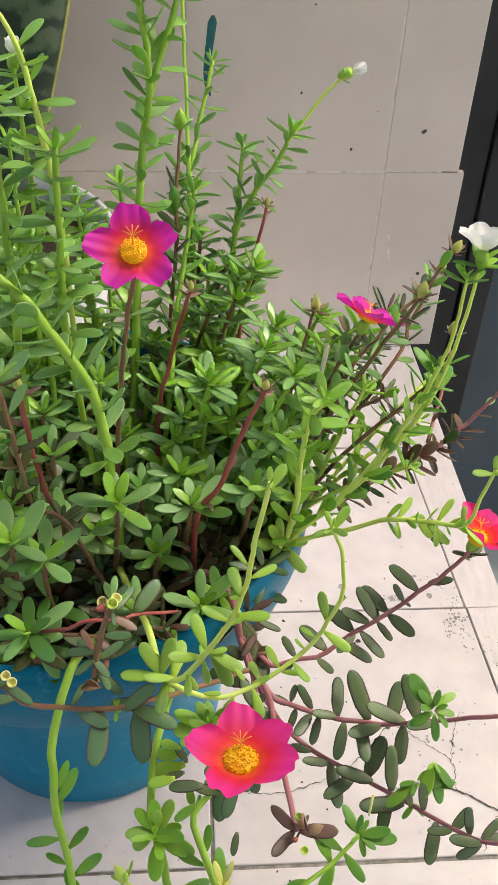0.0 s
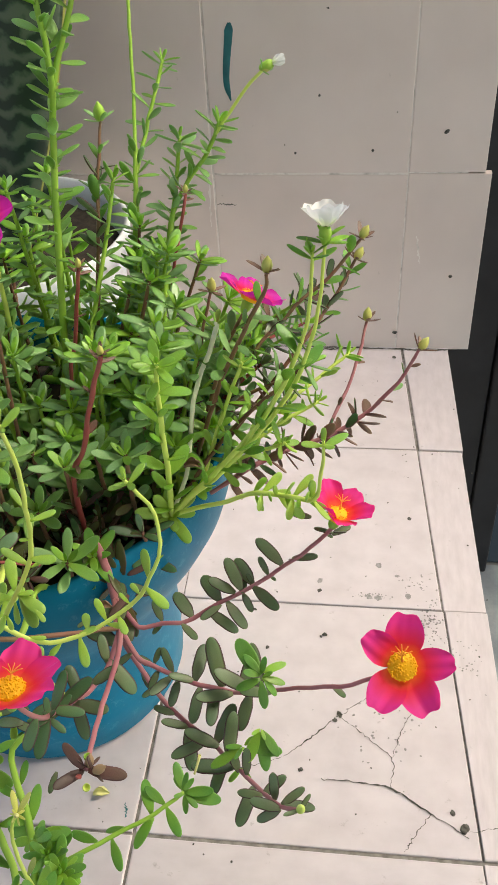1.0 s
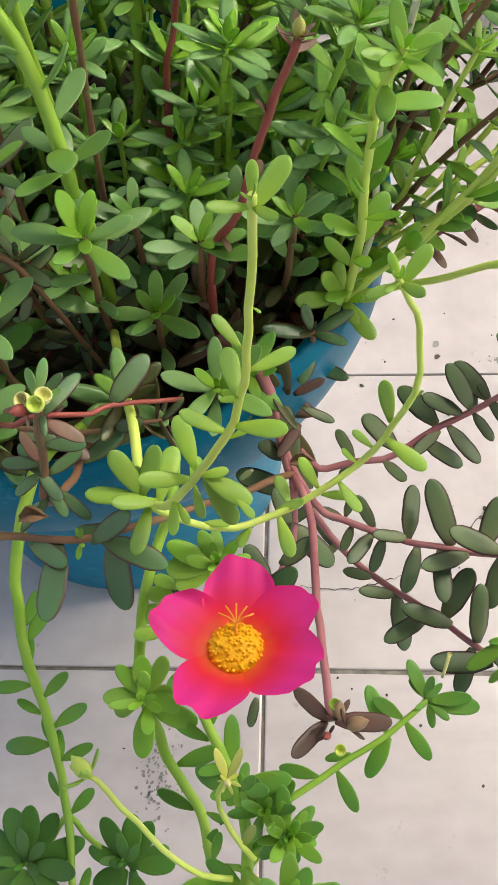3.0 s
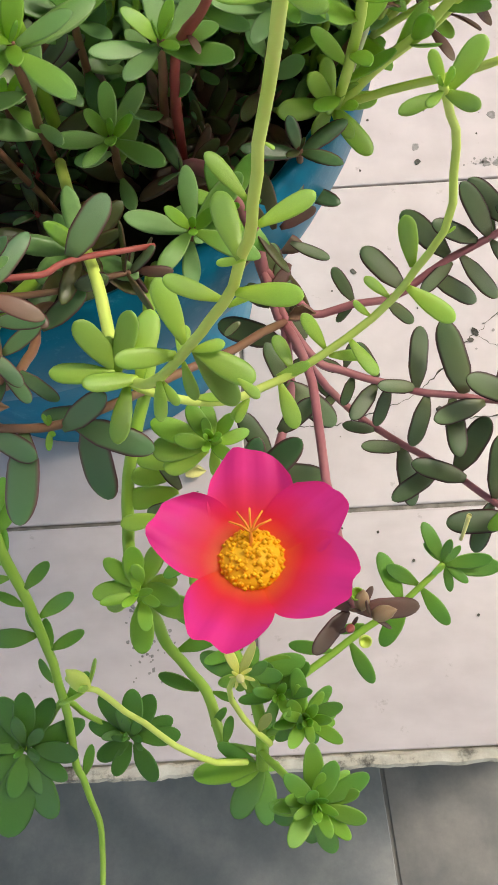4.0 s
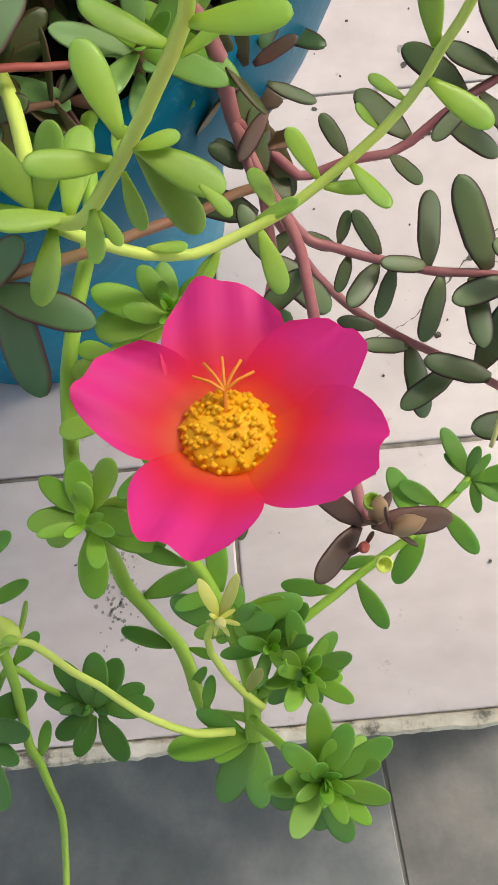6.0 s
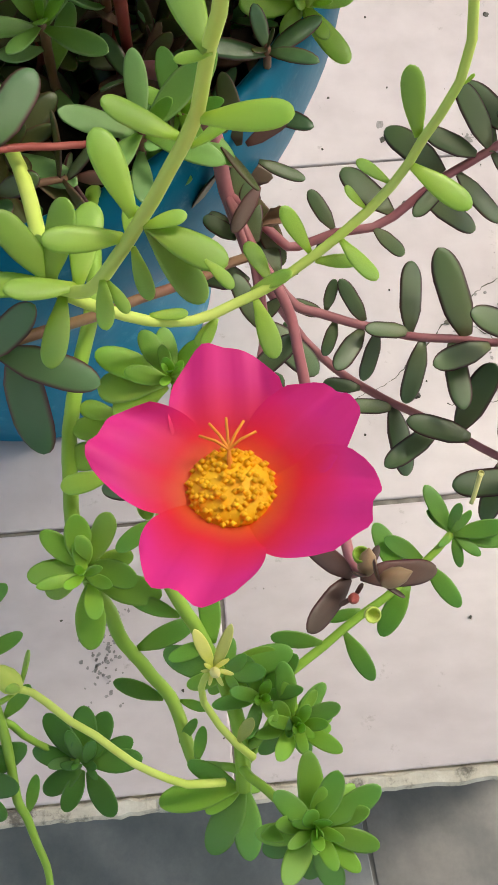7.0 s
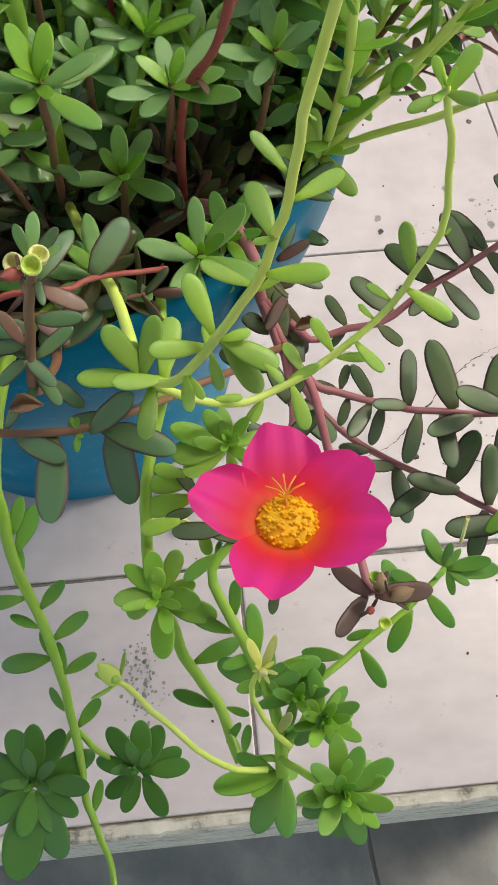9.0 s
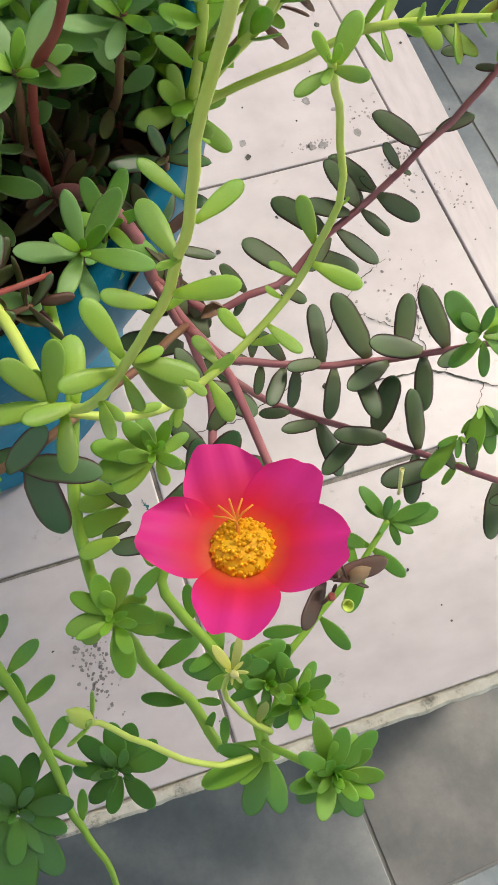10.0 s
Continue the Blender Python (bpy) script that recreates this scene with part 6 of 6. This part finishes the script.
for (what, kind), items in POOL.items():
    vs, fs, us, o = [], [], [], 0
    if what == "leaf":
        shapes = [(np.array(v), f, uv) for v, f, uv in (CLUBS if kind == "lime" else SLIM_SIMPLE if kind in ("stalk", "grey") else SIMPLE)]
        for j, m in items:
            v, f, uv = shapes[j]
            mm = np.array(m)
            vs.append(v @ mm[:3, :3].T + mm[:3, 3])
            fs += [tuple(i + o for i in face) for face in f]
            us += uv
            o += len(v)
        child("foliage", mesh_from("foliage", np.concatenate(vs), fs, LEAF[kind], us), tall, kind="stuff")
    else:
        for v, f in items:
            vs += v
            fs += [tuple(i + o for i in face) for face in f]
            o += len(v)
        child("stem_mass", mesh_from("stem_mass", vs, fs, STEM[kind]), tall, kind="stuff")


# ---------------------------------------------------------------- snake plant in a white pot by the wall
white_pot = tagged(new("plant_pot"), "ribbed white plastic pot beside the beige tiled wall", "flower pot")
white_pot.location = (-0.192, 0.440, 0)
prof = [(0.001, 0.003), (0.080, 0.003), (0.085, 0.0), (0.088, 0.004)]
for k in range(9):
    z = 0.015 + 0.018 * k
    prof += [(0.089 + 0.0026 * k, z), (0.0915 + 0.0026 * k, z + 0.005), (0.0915 + 0.0026 * k, z + 0.011)]
prof += [(0.113, 0.180), (0.119, 0.183), (0.120, 0.200), (0.118, 0.203), (0.115, 0.201), (0.112, 0.185), (0.108, 0.165)]
v, f = lathe(prof, 64)
child("body", mesh_from("body", v, f, WHITEPOT), white_pot)
v, f = lathe([(0.0005, 0.176)] + [(0.0086 * k, 0.176) for k in range(1, 14)], 40)
v = [(x, y, z + 0.012 * noise.noise(Vector((x, y, 5)) * 50)) for x, y, z in v]
child("soil", mesh_from("soil", v, f, SOIL), white_pot, "dry brown potting soil")

snake = tagged(new("snake_plant"), "snake plant with broad dark mottled leaves and yellow margins", "potted plant")
snake.location = (-0.185, 0.440, 0.170)


def blade(parent, base, lean, height, width, turn):
    """A stiff upright tapering blade with a shallow channel, thick in the middle."""
    verts, uvs, faces, n, ring = [], [], [], 16, 12
    for i in range(n + 1):
        s = i / n
        w = width / 2 * (0.55 + 0.45 * math.sin(math.pi / 2 * min(1, s / 0.45))) * (1.0 if s < 0.6 else max(0.01, 1 - ((s - 0.6) / 0.4) ** 2.2))
        off = Vector(lean) * s + 0.006 * Vector((math.sin(5 * s + turn), math.cos(4 * s + turn), 0))
        for k in range(ring):
            a = 2 * math.pi * k / ring
            x, y = w * math.cos(a), 0.0028 * math.sin(a) + 0.30 * w * math.cos(a) ** 2
            t2 = turn + 0.5 * s
            verts.append((off.x + x * math.cos(t2) - y * math.sin(t2), off.y + x * math.sin(t2) + y * math.cos(t2), height * s))
            uvs.append((abs(math.cos(a)), s))
    for i in range(n):
        for k in range(ring):
            p, q = i * ring + k, i * ring + (k + 1) % ring
            faces.append((p, q, q + ring, p + ring))
    faces.append(tuple(n * ring + k for k in range(ring)))
    child("leaf", mesh_from("leaf", verts, faces, SNAKE, uvs), parent, m=pose(*base))


for base, lean, h, w, turn in (((0.000, -0.030, 0), (0.15, 0, 0), 0.60, 0.075, -0.15), ((-0.035, -0.045, 0), (0.10, 0, 0), 0.62, 0.080, 0.1), ((-0.060, -0.020, 0), (0.03, 0, 0), 0.60, 0.080, 0.3),
                               ((0.000, 0.030, 0), (0.10, 0.02, 0), 0.64, 0.080, 0.5), ((-0.050, 0.030, 0), (0.02, 0.02, 0), 0.62, 0.080, -0.3), ((-0.020, 0.000, 0), (0.08, 0, 0), 0.66, 0.080, 0.0)):
    blade(snake, base, lean, h, w, turn)


# ---------------------------------------------------------------- marks on tiles: cracks, specks, paint
def ribbon(points, width, seed, lift=0.0007):
    """A thin ragged crack line over the floor tiles."""
    q = random.Random(seed)
    pts = smooth_path([(x, y, 0) for x, y in points], 8 * len(points))
    verts, faces = [], []
    for i, p in enumerate(pts):
        t = (pts[min(i + 1, len(pts) - 1)] - pts[max(i - 1, 0)]).normalized()
        s = Vector((-t.y, t.x, 0))
        p = p + s * q.uniform(-0.0008, 0.0008)
        w = width * q.uniform(0.3, 1.3) * (1 - 0.5 * abs(2 * i / len(pts) - 1))
        verts += [p + s * w + Vector((0, 0, lift)), p - s * w + Vector((0, 0, lift))]
    for i in range(len(pts) - 1):
        faces.append((2 * i, 2 * i + 2, 2 * i + 3, 2 * i + 1))
    return verts, faces


for k, (line, w) in enumerate(((((0.093, 0.061), (0.112, 0.078), (0.129, 0.096)), 0.0005), (((0.129, 0.094), (0.148, 0.080), (0.165, 0.064), (0.164, 0.044)), 0.0004),
                               (((0.118, 0.046), (0.140, 0.046), (0.164, 0.043), (0.189, 0.028), (0.212, 0.014)), 0.0006), (((0.129, 0.094), (0.145, 0.108), (0.165, 0.118)), 0.0003),
                               (((0.165, 0.064), (0.172, 0.085), (0.181, 0.103)), 0.0003), (((0.189, 0.028), (0.178, 0.012), (0.172, 0.002)), 0.0004), (((0.02, 0.048), (0.045, 0.046), (0.07, 0.052), (0.093, 0.061)), 0.00035),
                               (((0.212, 0.018), (0.226, 0.021), (0.248, 0.030)), 0.0003))):
    v, f = ribbon(line, w, k)
    child("crack", mesh_from("crack", v, f, DIRT, smooth=False), ledge)


def flakes(spots, seed, lift, thick):
    """Flat irregular crumbs lying on the floor, each (x, y, radius)."""
    q = random.Random(seed)
    verts, faces = [], []
    for x, y, r in spots:
        o, n = len(verts), 9
        turn, ex = q.uniform(0, 3), q.uniform(0.6, 1.0)
        for z in (lift, lift + thick):
            for k in range(n):
                a = 6.283 * k / n
                rr = r * q.uniform(0.65, 1.15)
                dx, dy = rr * math.cos(a), rr * ex * math.sin(a)
                verts.append((x + dx * math.cos(turn) - dy * math.sin(turn), y + dx * math.sin(turn) + dy * math.cos(turn), z))
        faces.append(tuple(o + n + k for k in range(n)))
        for k in range(n):
            faces.append((o + k, o + (k + 1) % n, o + n + (k + 1) % n, o + n + k))
    return verts, faces


q = random.Random(21)
marks = [(0.110, 0.2085, 0.0022), (0.129, 0.096, 0.0028), (0.126, 0.091, 0.0018), (0.113, 0.163, 0.0012), (0.116, 0.165, 0.0020), (0.185, 0.295, 0.0022), (0.073, 0.150, 0.0018), (0.066, 0.138, 0.0022), (0.060, 0.186, 0.0015),
         (0.210, 0.020, 0.0035), (0.203, 0.030, 0.0022), (0.104, 0.052, 0.0018), (0.177, 0.545, 0.003), (0.09, 0.535, 0.004), (0.10, 0.541, 0.0025)]
marks += [(q.uniform(-0.08, 0.245), q.uniform(-0.10, 0.52), q.uniform(0.0003, 0.0009)) for k in range(90)]
v, f = flakes(marks, 3, 0.0004, 0.0005)
tagged(new("dirt_specks", mesh_from("dirt_specks", v, f, DIRT, smooth=False)), "dark dirt crumbs scattered over the pale floor tiles", "dirt", kind="stuff")
grey = [(0.110, 0.219, 0.0030), (0.158, 0.239, 0.0032), (0.173, 0.228, 0.0022), (0.181, 0.207, 0.0035), (0.150, 0.205, 0.0035), (0.157, 0.204, 0.0030)]
for cx, cy, n, sx, sy in ((0.196, 0.180, 46, 0.010, 0.022), (-0.053, -0.054, 60, 0.009, 0.018), (0.152, 0.206, 14, 0.012, 0.003), (0.160, 0.09, 25, 0.03, 0.03), (0.222, 0.15, 14, 0.010, 0.02), (0.19, 0.22, 12, 0.01, 0.01)):
    grey += [(q.gauss(cx, sx * 0.6), q.gauss(cy, sy * 0.6), q.uniform(0.0003, 0.0011)) for k in range(2 * n)]
v, f = flakes(grey, 9, 0.0004, 0.0003)
tagged(new("dust_smudges", mesh_from("dust_smudges", v, f, SMUDGE, smooth=False)), "grey worn smudges and dust on the floor tiles", "dirt", kind="stuff")

# teal paint run and specks on the wall tiles
run = smooth_path([(0.0125, 0, 0.340), (0.0115, 0, 0.330), (0.0095, 0, 0.315), (0.0075, 0, 0.298), (0.0075, 0, 0.285), (0.0105, 0, 0.272)], 24)
verts, faces = [], []
for i, p in enumerate(run):
    u = i / 23
    w = (0.0054 - 0.0022 * u) * min(1.0, 0.3 + 6 * u) * min(1.0, 0.25 + 5 * (1 - u))
    y = WALL_Y + 0.0002
    verts += [(p.x - w, y, p.z), (p.x, y - 0.0012, p.z), (p.x + w, y, p.z)]
for i in range(23):
    for k in range(2):
        faces.append((3 * i + k, 3 * i + k + 1, 3 * i + k + 4, 3 * i + k + 3))
child("paint_run", mesh_from("paint_run", verts, faces, TEAL), wall, "teal paint run on the tiles")
v, f = flakes([(0.212, 0.242, 0.0030), (0.144, 0.224, 0.0015), (0.093, 0.276, 0.0016), (0.070, 0.222, 0.0013), (0.177, 0.02, 0.0028), (0.165, 0.26, 0.0008), (0.06, 0.23, 0.0008), (0.23, 0.09, 0.002), (0.10, 0.35, 0.0012)], 4, 0, 0.0006)
child("speck", mesh_from("speck", [(x, WALL_Y - 0.0002 - z, y) for x, y, z in v], [face[::-1] for face in f], DIRT, smooth=False), wall, "dark specks on the wall tiles", kind="stuff")


# dirt in the corner under the wall, scratches and pale scuffs on the wall, a paint trace and a dry leaf on the floor
for k, (line, w) in enumerate((((( -0.02, WALL_Y - 0.0025), (0.04, WALL_Y - 0.0030), (0.10, WALL_Y - 0.0023), (0.17, WALL_Y - 0.0032), (0.246, WALL_Y - 0.0026)), 0.0016), (((0.07, WALL_Y - 0.006), (0.10, WALL_Y - 0.0065), (0.125, WALL_Y - 0.005)), 0.0014), (((0.19, WALL_Y - 0.0055), (0.215, WALL_Y - 0.006), (0.235, WALL_Y - 0.0045)), 0.0011))):
    v, f = ribbon(line, w, 40 + k)
    child("dirt_line", mesh_from("dirt_line", v, f, DIRT, smooth=False), ledge)
v, f = ribbon(((-0.0095, 0.0194), (-0.0078, 0.014450000000000001), (-0.0073, 0.0095)), 0.0007, 50)
child("paint_trace", mesh_from("paint_trace", v, f, TEAL, smooth=False), ledge, "faint teal paint trace")
v, f = ribbon(((-0.0099, 0.1693), (-0.00010000000000000026, 0.16915), (0.0097, 0.1684)), 0.0007, 51, 0.0003)
child("scratch", mesh_from("scratch", [(x, WALL_Y - z, y) for x, y, z in v], [face[::-1] for face in f], DIRT, smooth=False), wall, "short dark scratch")
for k, line in enumerate((((0.1921, 0.1355), (0.195, 0.1199), (0.197, 0.1042)), ((-0.0161, 0.2126), (-0.0165, 0.1787), (-0.0177, 0.1448)), ((0.0768, -0.0223), (0.0773, -0.0108), (0.0771, 0.0007)))):
    v, f = ribbon(line, 0.0011, 60 + k, 0.0003)
    child("scuff", mesh_from("scuff", [(x, WALL_Y - z, y) for x, y, z in v], [face[::-1] for face in f], WALLGROUT, smooth=False), wall, "pale scuff")
v, f = wither_data((-0.0265, 0.023, 0.0016), 0.011, 9)
tagged(new("dry_leaf", mesh_from("dry_leaf", v, f, STEM["straw"])), "small dry yellow-brown leaf lying on the floor tiles", "leaf")


# ---------------------------------------------------------------- tiles, piece by piece
def tile_grid(parent, xs, ys, thick, place, mat, joint=0.0018, jitter=0.0006, skew=None):
    """Separate tiles between the joint lines xs and ys; place turns (x, y, depth) into world space."""
    q = random.Random(11)
    for x0, x1 in zip(xs, xs[1:]):
        for y0, y1 in zip(ys, ys[1:]):
            g = joint / 2
            dz = q.uniform(-jitter, jitter)
            bm = bmesh.new()
            bmesh.ops.create_cube(bm, size=1.0)
            bmesh.ops.scale(bm, vec=(x1 - x0 - 2 * g, y1 - y0 - 2 * g, thick), verts=bm.verts)
            bmesh.ops.bevel(bm, geom=[e for e in bm.edges if all(v.co.z > 0 for v in e.verts)], offset=0.0009, segments=2, affect="EDGES", profile=0.5)
            if skew:
                for v in bm.verts:
                    v.co.x += skew((x0 + x1) / 2 + v.co.x, (y0 + y1) / 2 + v.co.y)
            ob = part("tile", bm, mat, parent)
            ob.matrix_basis = place((x0 + x1) / 2 + q.uniform(-jitter, jitter), (y0 + y1) / 2 + q.uniform(-jitter, jitter), dz - thick / 2) @ pose(0, 0, 0, 0, 0, q.uniform(-0.15, 0.15))


def flat(x, y, z):
    return pose(x, y, z)


tile_grid(ledge, [-1.6, -1.4, -1.2, -1.0, -0.8, -0.6, -0.4, -0.2, 0.0, 0.2, EDGE_X], [-0.1178, 0.0, 0.195, 0.390, WALL_Y + 0.006], 0.008, flat, TILE, skew=ledge_skew)


def upright(x, y, d):
    return pose(x, WALL_Y - d, y, 90, 0, 0)


WALL_ROWS = [-0.002, 0.201, 0.397, 0.593, 0.786]
tile_grid(wall, [-1.6, -1.39, -1.19, -0.99, -0.79, -0.6, -0.405, -0.21, -0.012, 0.179], WALL_ROWS, 0.008, upright, WALLTILE, 0.0012)
for low, high, end in zip(WALL_ROWS, WALL_ROWS[1:], (0.259, 0.253, 0.245, 0.239)):
    tile_grid(wall, [0.179, end], [low, high], 0.008, upright, WALLTILE, 0.0012)


def paving(x, y, z):
    return pose(0.110, -0.285, GROUND_Z, 0, 0, 4) @ pose(x, y, z)


tile_grid(ground, [-1.35 + 0.45 * k for k in range(7)], [-1.35 + 0.45 * k for k in range(6)], 0.012, paving, SLATE, 0.003)
BROWN_SLATE = SLATE.copy()
BROWN_SLATE.name = "brown_slate"
for e in BROWN_SLATE.node_tree.nodes[s2.node.name].color_ramp.elements:
    e.color = (0.84, 0.74, 0.69, 1)
for ob in ground.children:
    if (ob.matrix_basis.translation - paving(0.225, 0.225, 0).translation).length < 0.03:
        ob.data.materials[0] = BROWN_SLATE
